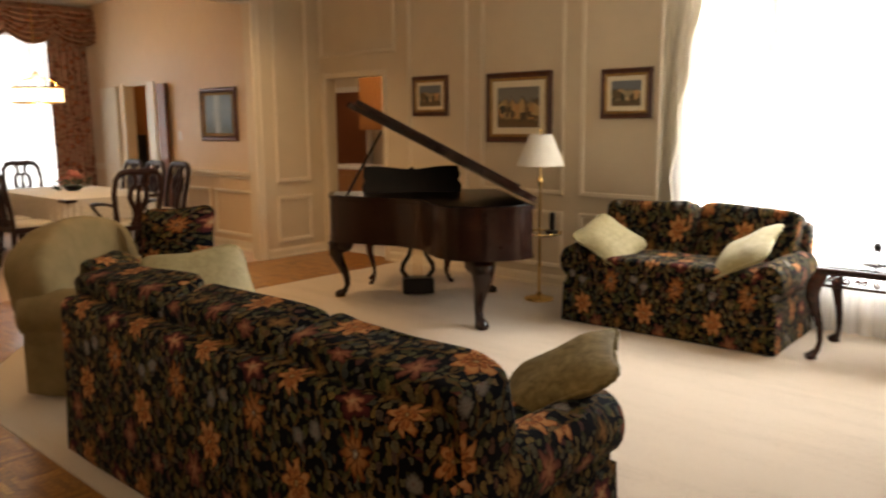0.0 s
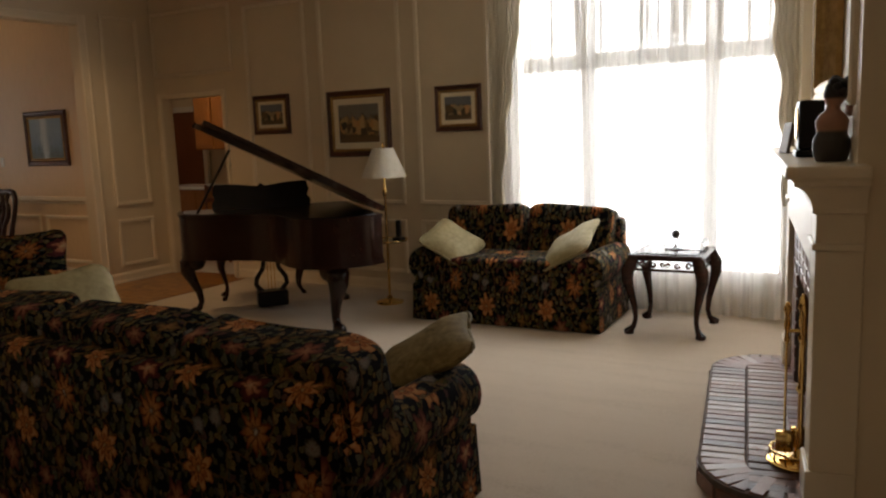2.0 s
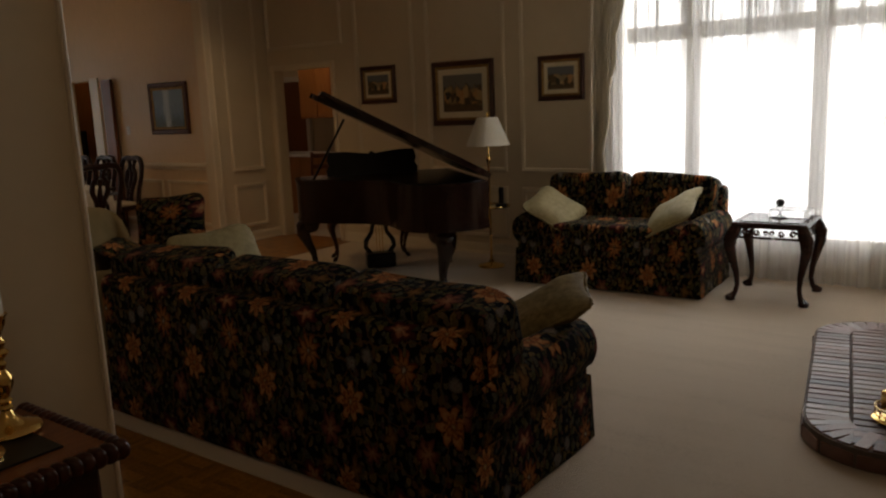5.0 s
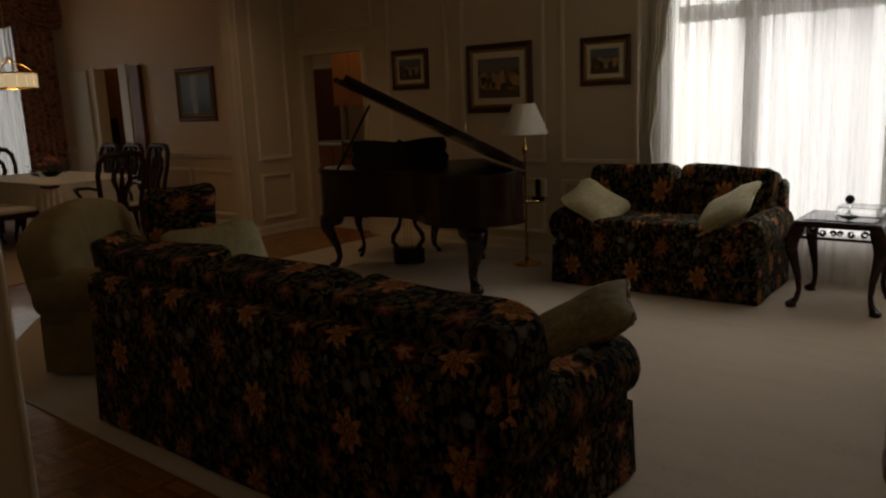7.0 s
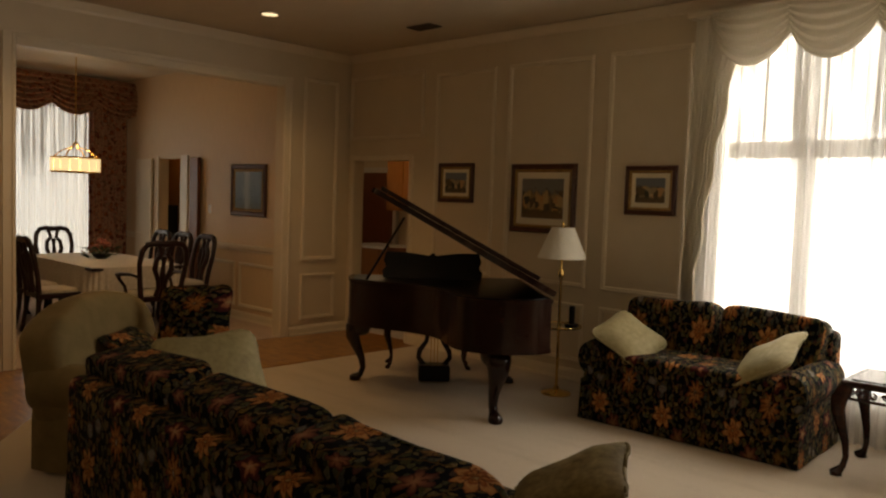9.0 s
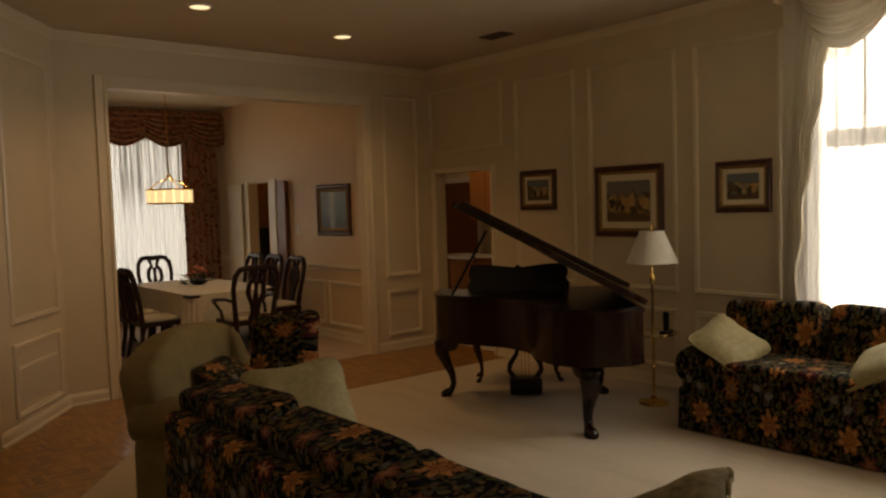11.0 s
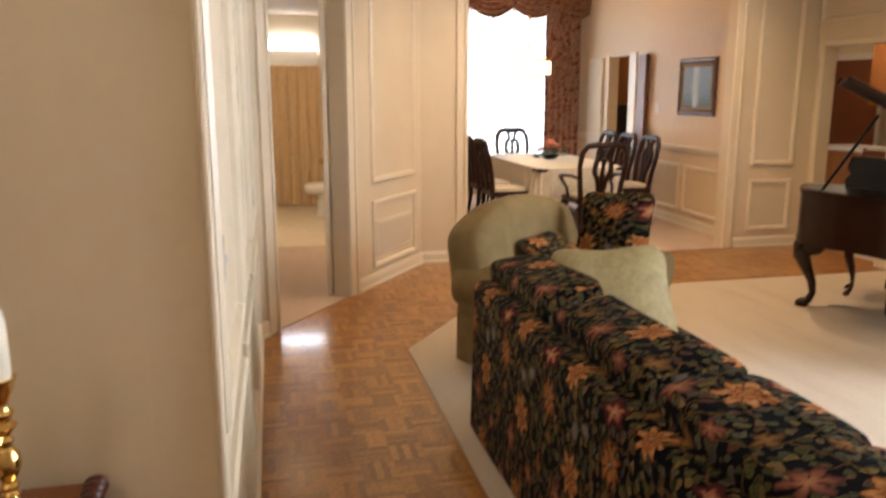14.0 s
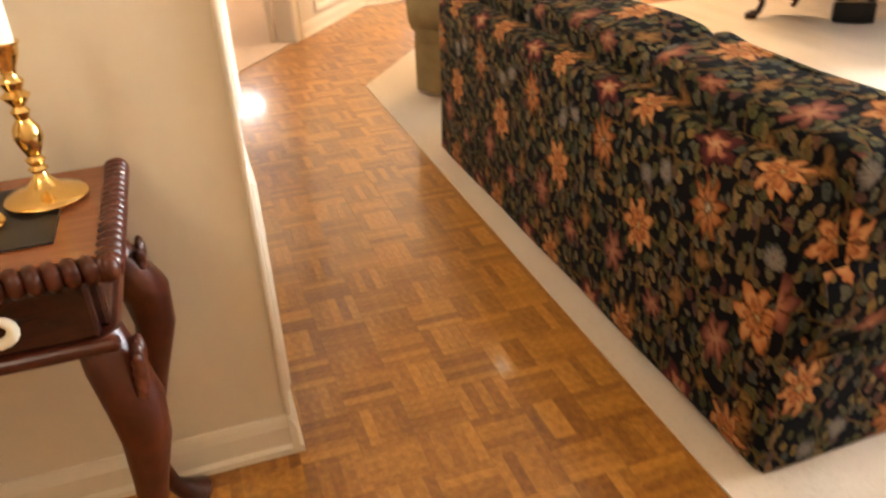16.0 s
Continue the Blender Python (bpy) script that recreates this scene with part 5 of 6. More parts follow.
for k in range(16):
    a, r = rng.uniform(0, 6.28), rng.uniform(0.0, 0.13)
    bm = bmesh.new()
    ball(bm, 0.032, 0.032, 0.026, 1, 1, pose(r * math.cos(a), r * math.sin(a), 0.24 - r * 0.8, rng.uniform(-30, 30)), 10, 6, 0.012, k)
    part("bloom", bm, M_lily, root, "", 60)


def chandelier(m):
    root = empty("chandelier", m, "brass drum chandelier with lit glass panels", "chandelier")
    R = 0.27
    for z in (-0.085, 0.085):
        bm = bmesh.new()
        tube(bm, [(R * math.cos(k * math.pi / 18), R * math.sin(k * math.pi / 18), z) for k in range(37)], 0.010, 6)
        part("ring", bm, M_brass, root, "", 60)
    n = 16
    for k in range(n):
        bm = bmesh.new()
        box(bm, -0.048, -0.004, -0.075, 0.048, 0.004, 0.075, 0.003, 1, pose(0, 0, 0, 0, 0, 360 * k / n) @ pose(0, -R, 0))
        part("glass_panel", bm, M_shadeglow, root, "lit cream glass panel" if k == 0 else "")
    for k in range(4):
        a = math.pi / 4 + k * math.pi / 2
        bm = bmesh.new()
        tube(bm, [(R * math.cos(a), R * math.sin(a), 0.085), (0.17 * math.cos(a), 0.17 * math.sin(a), 0.17), (0.05 * math.cos(a), 0.05 * math.sin(a), 0.21), (0.015 * math.cos(a), 0.015 * math.sin(a), 0.27)], 0.007, 8)
        part("scroll_arm", bm, M_brass, root, "", 60)
    bm = bmesh.new()
    tube(bm, [(0, 0, 0.25), (0, 0, CEIL - 1.888)], 0.007, 8)
    part("stem", bm, M_brass, root)
    bm = bmesh.new()
    lathe(bm, ((0.07, CEIL - 1.90), (0.05, CEIL - 1.93), (0.015, CEIL - 1.95)), 20)
    part("ceiling_rose", bm, M_brass, root, "", 60)
    return root


chandelier(pose(-2.33, -2.31, 1.885))
# white door leaf standing open, brown leaf edge
root = empty("door_1", pose(-3.82, -0.628, 0.01, 0, 0, 176), "white painted door leaf folded back against the wall", "door", "", "structure")
bm = bmesh.new()
box(bm, 0, -0.0, 0.0, 0.60, 0.036, 2.07, 0.004, 1)
part("leaf", bm, M_trim, root)
root = empty("door_2", pose(-2.60, -0.645, 0.01), "brown stained folding door edge beside the doorway", "door", "", "structure")
bm = bmesh.new()
box(bm, 0, -0.05, 0.0, 0.22, -0.0, 2.07, 0.004, 1)
part("leaf", bm, M_reddoor, root)


# fireplace
def fire_part(name, bm, mat, parent, label="", smooth=None):
    bmesh.ops.transform(bm, matrix=FIRE @ Matrix.Translation((0.035 if parent else 0.0, 0, 0)), verts=bm.verts)
    return part(name, bm, mat, parent, label, smooth)


bm = bmesh.new()
for a, b in ((-1.03, -0.48), (0.48, 1.03)):
    box(bm, 0.16, a, 0.0, 0.452, b, CEIL)
box(bm, 0.16, -0.48, 0.80, 0.452, 0.48, CEIL)
bmesh.ops.transform(bm, matrix=FIRE, verts=bm.verts)
breast = tagged(part("wall_chimney_breast", bm, M_wall), "cream panelled chimney breast above the mantel", "wall", kind="structure")
mF = FIRE @ Matrix(((0, 1, 0, 0.16), (1, 0, 0, 0), (0, 0, 1, 0), (0, 0, 0, 1)))
panel(breast, mF, -0.92, 0.92, 1.58, 3.0)
bm = bmesh.new()
box(bm, 0.30, -0.47, 0.10, 0.44, 0.47, 0.79)
bmesh.ops.transform(bm, matrix=FIRE, verts=bm.verts)
tagged(part("firebox", bm, M_soot), "sooty firebox back", "fireplace", kind="structure")

mantel = new("mantelpiece")
tagged(mantel, "ivory painted wooden mantelpiece with panelled pilasters", "mantelpiece")
for s in (-1, 1):
    bm = bmesh.new()
    box(bm, 0.0, s * 0.82, 0.10, 0.158, s * 1.038, 1.22, 0.006, 2)
    pil = fire_part("pilaster", bm, M_trim, mantel)
    bm = bmesh.new()
    box(bm, -0.014, s * 0.81, 0.10, 0.158, s * 1.05, 0.24, 0.006, 2)
    fire_part("plinth", bm, M_trim, pil)
    bm = bmesh.new()
    box(bm, -0.012, s * 0.81, 1.07, 0.158, s * 1.05, 1.095, 0.006, 2)
    fire_part("capital_band", bm, M_trim, pil)
bm = bmesh.new()
box(bm, 0.0, -0.82, 0.98, 0.158, 0.82, 1.22, 0.006, 2)
fire_part("frieze", bm, M_trim, mantel)
bm = bmesh.new()
rings = []
for o, z in ((0.004, 1.20), (0.014, 1.206), (0.014, 1.222), (0.018, 1.24), (0.026, 1.26), (0.040, 1.28), (0.060, 1.296), (0.080, 1.305), (0.080, 1.318), (0.092, 1.329)):
    rings.append([bm.verts.new(p) for p in ((0.158, -1.04 - o, z), (-o, -1.04 - o, z), (-o, 1.04 + o, z), (0.158, 1.04 + o, z))])
for a, b in zip(rings, rings[1:]):
    for k in range(4):
        bm.faces.new((a[k], a[(k + 1) % 4], b[(k + 1) % 4], b[k]))
bm.faces.new(rings[0])
bm.faces.new(rings[-1][::-1])
fire_part("cornice_moulding", bm, M_trim, mantel)
bm = bmesh.new()
box(bm, -0.11, -1.15, 1.33, 0.158, 1.15, 1.375, 0.010, 3)
fire_part("shelf", bm, M_trim, mantel)

# brick surround and hearth
bm = bmesh.new()
for a, b, lo, hi in ((-0.815, -0.48, 0.10, 0.975), (0.48, 0.815, 0.10, 0.975), (-0.48, 0.48, 0.72, 0.975)):
    box(bm, 0.075, a, lo, 0.157, b, hi)
bmesh.ops.transform(bm, matrix=FIRE, verts=bm.verts)
surround = tagged(part("fireplace_surround", bm, M_mortar), "dark brick fireplace surround inside the mantel", "fireplace", kind="structure")
bm = bmesh.new()
R0, HX, HY = 0.34, -0.375, 1.02


def hearth_outline(off=0.0):
    pts = [(0.157, -HY - off), (HX + R0, -HY - off)]
    for k in range(13):
        a = -math.pi / 2 - k / 12 * math.pi / 2
        pts.append((HX + R0 + (R0 + off) * math.cos(a), -HY + R0 + (R0 + off) * math.sin(a)))
    for k in range(13):
        a = math.pi - k / 12 * math.pi / 2
        pts.append((HX + R0 + (R0 + off) * math.cos(a), HY - R0 + (R0 + off) * math.sin(a)))
    pts += [(0.157, HY + off)]
    return pts


prism(bm, hearth_outline(), 0.0, 0.093)
hearth = tagged(fire_part("hearth", bm, M_mortar, None), "raised brick hearth with rounded corners", "hearth", kind="structure")

# things on and by the fireplace
root = empty("fireplace_tool_set", FIRE @ pose(0.03, -0.635, 0.103), "polished brass fireplace tools on a round railed stand", "fireplace tools")
bm = bmesh.new()
lathe(bm, ((0.125, 0.0), (0.13, 0.008), (0.12, 0.016), (0.03, 0.02), (0.02, 0.05), (0.014, 0.06)), 32)
part("base", bm, M_brass, root, "", 40)
bm = bmesh.new()
tube(bm, [(0.115 * math.cos(k * math.pi / 18), 0.115 * math.sin(k * math.pi / 18), 0.055) for k in range(37)], 0.005, 6)
for k in range(12):
    a = k * math.pi / 6
    tube(bm, [(0.115 * math.cos(a), 0.115 * math.sin(a), 0.01), (0.115 * math.cos(a), 0.115 * math.sin(a), 0.055)], 0.004, 6)
part("gallery_rail", bm, M_brass, root, "", 60)
bm = bmesh.new()
lathe(bm, ((0.012, 0.05), (0.012, 0.30), (0.022, 0.32), (0.012, 0.34), (0.011, 0.52), (0.02, 0.54), (0.011, 0.56), (0.010, 0.64), (0.024, 0.67), (0.018, 0.70), (0.006, 0.725)), 14)
part("pole", bm, M_brass, root, "", 60)
bm = bmesh.new()
tube(bm, [(-0.06, 0, 0.565), (0, 0, 0.57), (0.06, 0, 0.565)], 0.008, 8)
tube(bm, [(0, -0.06, 0.565), (0, 0, 0.57), (0, 0.06, 0.565)], 0.008, 8)
part("hanger", bm, M_brass, root, "", 60)
for k, name in enumerate(("poker", "shovel", "brush", "tongs")):
    a = k * math.pi / 2
    c, s = 0.06 * math.cos(a), 0.06 * math.sin(a)
    bm = bmesh.new()
    lathe(bm, ((0.005, 0.10), (0.005, 0.50), (0.012, 0.53), (0.007, 0.555), (0.014, 0.59), (0.009, 0.63), (0.016, 0.66), (0.005, 0.69)), 12, pose(c, s, 0))
    if name in ("shovel", "brush"):
        box(bm, c - 0.035, s - 0.02, 0.04, c + 0.035, s + 0.02, 0.13, 0.01, 2)
    part(name, bm, M_brass, root, "", 60)


def statuette():
    """A bust with curled hair on a squat base, as one closed shape."""
    bm = bmesh.new()
    lathe(bm, ((0.050, 0.0), (0.058, 0.012), (0.066, 0.05), (0.064, 0.085), (0.052, 0.105), (0.056, 0.13), (0.058, 0.15), (0.046, 0.172), (0.027, 0.188), (0.024, 0.205), (0.036, 0.225), (0.041, 0.25), (0.038, 0.28), (0.022, 0.302), (0.003, 0.308)), 28)
    for v in bm.verts:
        v.co.y *= 0.85
        v.co.x += 0.012 * max(0.0, v.co.z - 0.18) / 0.1
    for k in range(15):
        a = k * 2.4
        ball(bm, 0.020, 0.020, 0.018, 1, 1, pose(0.026 + 0.028 * math.cos(a), 0.030 * math.sin(a), 0.245 + 0.055 * (k / 14)), 10, 7)
    for k in range(4):
        ball(bm, 0.016, 0.018, 0.018, 1, 1, pose(0.058, 0.01 * (k % 2), 0.225 - 0.014 * k), 10, 7)
    return bm


m_bust, bust_nodes, bust_links, bust_bsdf = material("painted_plaster_bust")
bust_z = bust_nodes.new("ShaderNodeSeparateXYZ")
bust_links.new(coords(bust_nodes, bust_links), bust_z.inputs[0])
bust_links.new(ramp(bust_nodes, bust_links, bust_z.outputs[2], ((0.0, (0.02, 0.017, 0.014)), (0.108, (0.035, 0.03, 0.024)), (0.118, (0.36, 0.19, 0.12)), (0.228, (0.42, 0.22, 0.15)), (0.236, (0.008, 0.007, 0.007)))), bust_bsdf.inputs["Base Color"])
bust_bsdf.inputs["Roughness"].default_value = 0.5
ob = part("statuette", statuette(), m_bust, None, "", 50)
ob.matrix_world = FIRE @ pose(0.095, -0.82, 1.376)
tagged(ob, "small painted bust with dark curled hair on the mantel", "figurine")
root = empty("mantel_clock", FIRE @ pose(0.055, -0.30, 1.376), "black mantel clock on the shelf", "clock")
bm = bmesh.new()
box(bm, -0.06, -0.11, 0.0, 0.06, 0.11, 0.03, 0.006, 2)
box(bm, -0.05, -0.095, 0.03, 0.05, 0.095, 0.24, 0.012, 2)
part("case", bm, M_black, root)
bm = bmesh.new()
lathe(bm, ((0.07, 0.0), (0.07, 0.006), (0.06, 0.008)), 28, pose(-0.05, 0, 0.14, 0, -90, 0))
part("bezel", bm, M_brass, root, "", 40)
root = empty("photo_frame", FIRE @ pose(-0.03, 0.10, 1.376, 0, 0, 14), "small silver picture frame on the mantel", "frame")
bm = bmesh.new()
box(bm, -0.008, -0.06, 0.0, 0.008, 0.06, 0.15, 0.004, 2, pose(0, 0, 0, 0, 10, 0))
part("frame", bm, M_metaldark, root)
bm = bmesh.new()
box(bm, 0.0, -0.01, 0.0, 0.07, 0.01, 0.006)
part("strut", bm, M_metaldark, root)

root = empty("wall_mirror", FIRE @ Matrix(((0, 1, 0, 0.158), (-1, 0, 0, 0.46), (0, 0, 1, 1.60), (0, 0, 0, 1))), "gilt framed mirror above the mantel", "mirror")
bm = bmesh.new()
rings = []
for inset, out in ((0.0, 0.0), (0.0, 0.025), (0.03, 0.05), (0.06, 0.035), (0.085, 0.045), (0.11, 0.018), (0.11, 0.004)):
    rings.append([bm.verts.new((x, -out, z)) for x, z in ((inset, inset), (0.92 - inset, inset), (0.92 - inset, 1.25 - inset), (inset, 1.25 - inset))])
for a, b in zip(rings, rings[1:]):
    for k in range(4):
        bm.faces.new((a[k], a[(k + 1) % 4], b[(k + 1) % 4], b[k]))
part("frame", bm, M_gilt, root)
bm = bmesh.new()
box(bm, 0.107, -0.012, 0.107, 0.813, -0.002, 1.143)
part("glass", bm, M_mirror, root, "silvered mirror glass")


# carved table by the entry wall
def carved_table(m, w, d, h):
    """A console with a gadrooned top; x runs out from the wall, y along it."""
    root = empty("console_table", m, "carved rosewood console table with a glass inset top", "table")
    bm = bmesh.new()
    box(bm, 0.03, -w / 2 + 0.03, h - 0.03, d - 0.03, w / 2 - 0.03, h - 0.001, 0.004, 2)
    top = part("tabletop", bm, M_inlay, root)
    bm = bmesh.new()
    box(bm, 0.10, -w / 2 + 0.10, h - 0.0005, d - 0.10, w / 2 - 0.10, h + 0.004, 0.001, 1)
    part("glass_inset", bm, M_black, top, "dark glass inset")
    # gadrooned edge: a row of slanted lobes
    edge = bmesh.new()
    for (x0, y0), (x1, y1) in (((0.02, w / 2 - 0.02), (d - 0.02, w / 2 - 0.02)), ((d - 0.02, w / 2 - 0.02), (d - 0.02, -w / 2 + 0.02)), ((d - 0.02, -w / 2 + 0.02), (0.02, -w / 2 + 0.02))):
        a, b = Vector((x0, y0, h - 0.018)), Vector((x1, y1, h - 0.018))
        n = max(2, int((b - a).length / 0.026))
        ang = math.degrees(math.atan2(y1 - y0, x1 - x0))
        for k in range(n + 1):
            p = a.lerp(b, k / n)
            ball(edge, 0.016, 0.026, 0.024, 0.9, 0.9, pose(p.x, p.y, p.z, 0, 0, ang + 24), 10, 6)
    part("gadroon_edge", edge, M_carved, root, "lobed carved edge", 60)
    for sx, x in ((0, 0.05), (1, d - 0.05)):
        bm = bmesh.new()
        box(bm, x - 0.015, -w / 2 + 0.06, h - 0.15, x + 0.015, w / 2 - 0.06, h - 0.045, 0.008, 2)
        part("apron", bm, M_dark, root)
    for sy in (-1, 1):
        bm = bmesh.new()
        box(bm, 0.066, sy * (w / 2 - 0.06) - 0.015, h - 0.15, d - 0.066, sy * (w / 2 - 0.06) + 0.015, h - 0.045, 0.008, 2)
        part("apron", bm, M_dark, root)
    bm = bmesh.new()
    box(bm, 0.04, -w / 2 + 0.035, h - 0.175, d - 0.02, w / 2 - 0.035, h - 0.150, 0.010, 3)
    part("lower_moulding", bm, M_carved, root)
    for y in (-w / 2 + 0.18, -0.06, w / 2 - 0.20):
        bm = bmesh.new()
        tube(bm, [(d - 0.032, y + 0.035 * math.cos(2.2 + k * 0.36) * (1 - k / 30), h - 0.097 + 0.032 * math.sin(2.2 + k * 0.36) * (1 - k / 30)) for k in range(20)], [0.004 + 0.006 * math.sin(math.pi * k / 19) for k in range(20)], 8)
        part("scroll_inlay", bm, M_mat, root, "pale scroll carving", 60)
    for x, dx in ((0.07, -0.2), (d - 0.07, 1.0)):
        for sy in (-1, 1):
            bm = bmesh.new()
            cabriole(bm, x, sy * (w / 2 - 0.07), h - 0.16, dx, sy * 0.8, 1.05, 0.045)
            for k in range(9):
                q = k / 8
                c = Vector((x + dx * 0.05, sy * (w / 2 - 0.03), h - 0.19 - 0.17 * q))
                for f in (-1, 0, 1):
                    ball(bm, 0.013 * (1.1 - q * 0.5), 0.012, 0.030, 1, 1, pose(c.x + 0.022 * f * (1 - q * 0.6), c.y + sy * 0.018 * (1 - q), c.z, 0, 24 * f, 0), 8, 5)
            part("leg", bm, M_carved, root, "", 60)
    return root


TX, TY, TH = 5.572, -6.39, 0.868
carved_table(pose(TX, TY, -0.004), 1.00, 0.46, TH)


def candlestick(m):
    root = empty("candlestick", m, "turned brass candlestick with an ivory candle", "candlestick", "candlesticks on the console")
    bm = bmesh.new()
    lathe(bm, ((0.068, 0.0), (0.070, 0.006), (0.066, 0.012), (0.050, 0.018), (0.030, 0.028), (0.016, 0.045), (0.011, 0.06), (0.017, 0.068), (0.011, 0.076), (0.017, 0.088), (0.011, 0.096), (0.018, 0.115), (0.024, 0.135), (0.022, 0.155), (0.011, 0.175), (0.016, 0.19), (0.010, 0.20), (0.020, 0.215), (0.024, 0.222), (0.014, 0.232), (0.020, 0.25), (0.012, 0.262), (0.014, 0.275), (0.024, 0.30), (0.026, 0.318), (0.030, 0.322), (0.030, 0.326), (0.020, 0.326)), 28, Matrix.Diagonal((1, 1, 0.84, 1)))
    part("stick", bm, M_brass, root, "", 50)
    bm = bmesh.new()
    lathe(bm, ((0.021, 0.322), (0.0225, 0.33), (0.0225, 0.425), (0.018, 0.445), (0.007, 0.458), (0.003, 0.468)), 18, pose(0, 0, -0.052))
    part("candle", bm, M_candle, root, "ivory candle burned to a point", 50)
    return root


first = candlestick(pose(5.745, -6.015, TH + 0.001))
copy_thing(first, pose(5.83, -6.14, TH + 0.001))

# ceiling fittings
for cx, cy in CANS:
    root = empty("recessed_light", pose(cx, cy, CEIL), "round recessed ceiling light, switched on", "light", "recessed lights")
    bm = bmesh.new()
    tube(bm, [(0.085 * math.cos(k * math.pi / 16), 0.085 * math.sin(k * math.pi / 16), -0.004) for k in range(33)], 0.010, 6)
    part("trim_ring", bm, M_white, root, "", 60)
    bm = bmesh.new()
    lathe(bm, ((0.074, -0.006), (0.074, -0.001)), 24)
    part("lens", bm, M_bulb, root, "glowing lens")
root = empty("ceiling_vent", pose(1.88, -0.64, CEIL), "small dark slatted ceiling vent", "vent")
bm = bmesh.new()
box(bm, -0.16, -0.09, -0.010, 0.16, 0.09, -0.001, 0.003, 1)
part("frame", bm, M_metaldark, root)
for k in range(7):
    bm = bmesh.new()
    box(bm, -0.14, -0.072 + k * 0.022, -0.018, 0.14, -0.062 + k * 0.022, -0.010, 0.002, 1)
    part("slat", bm, M_metaldark, root)
# wall vent and switches
root = empty("wall_vent", mD @ pose(0.56, 0, 0.40), "cream return-air grille in the lower panel", "vent")
bm = bmesh.new()
box(bm, -0.34, -0.010, -0.14, 0.34, 0.003, 0.14, 0.003, 1)
part("frame", bm, M_trim, root)
for k in range(22):
    bm = bmesh.new()
    x = -0.31 + k * 0.0295
    box(bm, x - 0.009, -0.018, -0.12, x + 0.009, -0.010, 0.12, 0.002, 1)
    part("slat", bm, M_trim, root)
for m, s, z in ((mH, 3.15, 1.22), (mDN, 2.02, 1.39)):
    root = empty("light_switch", m @ pose(s, 0, z), "ivory light switch plate on the wall", "switch")
    bm = bmesh.new()
    box(bm, -0.036, -0.008, -0.058, 0.036, 0.002, 0.058, 0.003, 2)
    part("plate", bm, M_white, root)
    bm = bmesh.new()
    box(bm, -0.006, -0.018, -0.012, 0.006, -0.008, 0.012, 0.002, 1)
    part("toggle", bm, M_white, root)

# passage and bathroom
root = empty("door_3", mD @ pose(1.392, 0.165, 0.006, 0, 0, 150), "cream panelled door standing open into the passage", "door", "", "structure")
bm = bmesh.new()
box(bm, 0, -0.02, 0, 0.92, 0.02, 2.42, 0.004, 1)
leaf = part("leaf", bm, M_trim, root)
for z0, z1 in ((0.2, 1.0), (1.15, 2.25)):
    for sy in (-1, 1):
        bm = bmesh.new()
        box(bm, 0.14, sy * 0.02, z0, 0.78, sy * 0.028, z1, 0.004, 1)
        part("door_panel", bm, M_trim, leaf)
bm = bmesh.new()
for sy in (-1, 1):
    lathe(bm, ((0.026, 0.0), (0.012, 0.012), (0.012, 0.03), (0.026, 0.042), (0.028, 0.055), (0.016, 0.066)), 16, pose(0.85, sy * 0.02, 1.0, -90 * sy, 0, 0))
part("door_knob", bm, M_brass, leaf, "brass knob", 50)
bm = bmesh.new()
sheet(bm, lambda u, v: (-4.05 + 0.018 * math.sin(u * 2 * math.pi * 9), -5.95 + 1.2 * u, 0.012 + 1.93 * v), 100, 4)
tagged(part("shower_curtain", bm, M_tan, None, "", 180), "tan shower curtain hanging in folds", "curtain")
bm = bmesh.new()
box(bm, -4.9, -5.98, 0.0, -4.15, -4.75, 0.42, 0.04, 3)
tagged(part("bathtub", bm, M_white, None, "", 40), "white enamelled bathtub behind the curtain", "bathtub")
root = empty("window_3", pose(-4.93, -5.14, 2.1), "high bathroom window with a white blind", "window", "", "structure")
bm = bmesh.new()
box(bm, 0.0, -0.38, 0.10, 0.01, 0.38, 0.25)
part("pane", bm, M_daylight, root)
for k in range(6):
    bm = bmesh.new()
    box(bm, 0.02, -0.40, -0.115 + k * 0.036, 0.045, 0.40, -0.085 + k * 0.036, 0.003, 1)
    part("slat", bm, M_white, root)
root = empty("toilet", pose(-3.1, -4.80, 0.004, 0, 0, 0), "white toilet beside the passage wall", "toilet")
bm = bmesh.new()
ball(bm, 0.19, 0.24, 0.08, 0.7, 0.8, pose(0, -0.05, 0.36), 28, 10)
part("bowl", bm, M_white, root, "", 60)
bm = bmesh.new()
lathe(bm, ((0.13, 0.0), (0.10, 0.10), (0.12, 0.30)), 20, pose(0, -0.02, 0))
part("pedestal", bm, M_white, root, "", 60)
bm = bmesh.new()
box(bm, -0.20, 0.14, 0.36, 0.20, 0.29, 0.74, 0.03, 3)
part("cistern", bm, M_white, root, "", 40)

# kitchen seen through the doorway
def cabinet(m, w, d, h, doors, label):
    root = empty("kitchen_cabinet", m, label, "cabinet", "kitchen cabinets")
    bm = bmesh.new()
    box(bm, 0, 0, 0, w, d, h, 0.003, 1)
    part("body", bm, M_honey, root)
    for k in range(doors):
        a = k * w / doors
        bm = bmesh.new()
        box(bm, a + 0.012, -0.02, 0.015, a + w / doors - 0.012, -0.001, h - 0.015, 0.004, 1)
        dr = part("door", bm, M_honey, root)
        bm = bmesh.new()
        box(bm, a + 0.07, -0.028, 0.08, a + w / doors - 0.07, -0.0195, h - 0.08, 0.004, 1)
        part("raised_panel", bm, M_honey, dr)
    return root


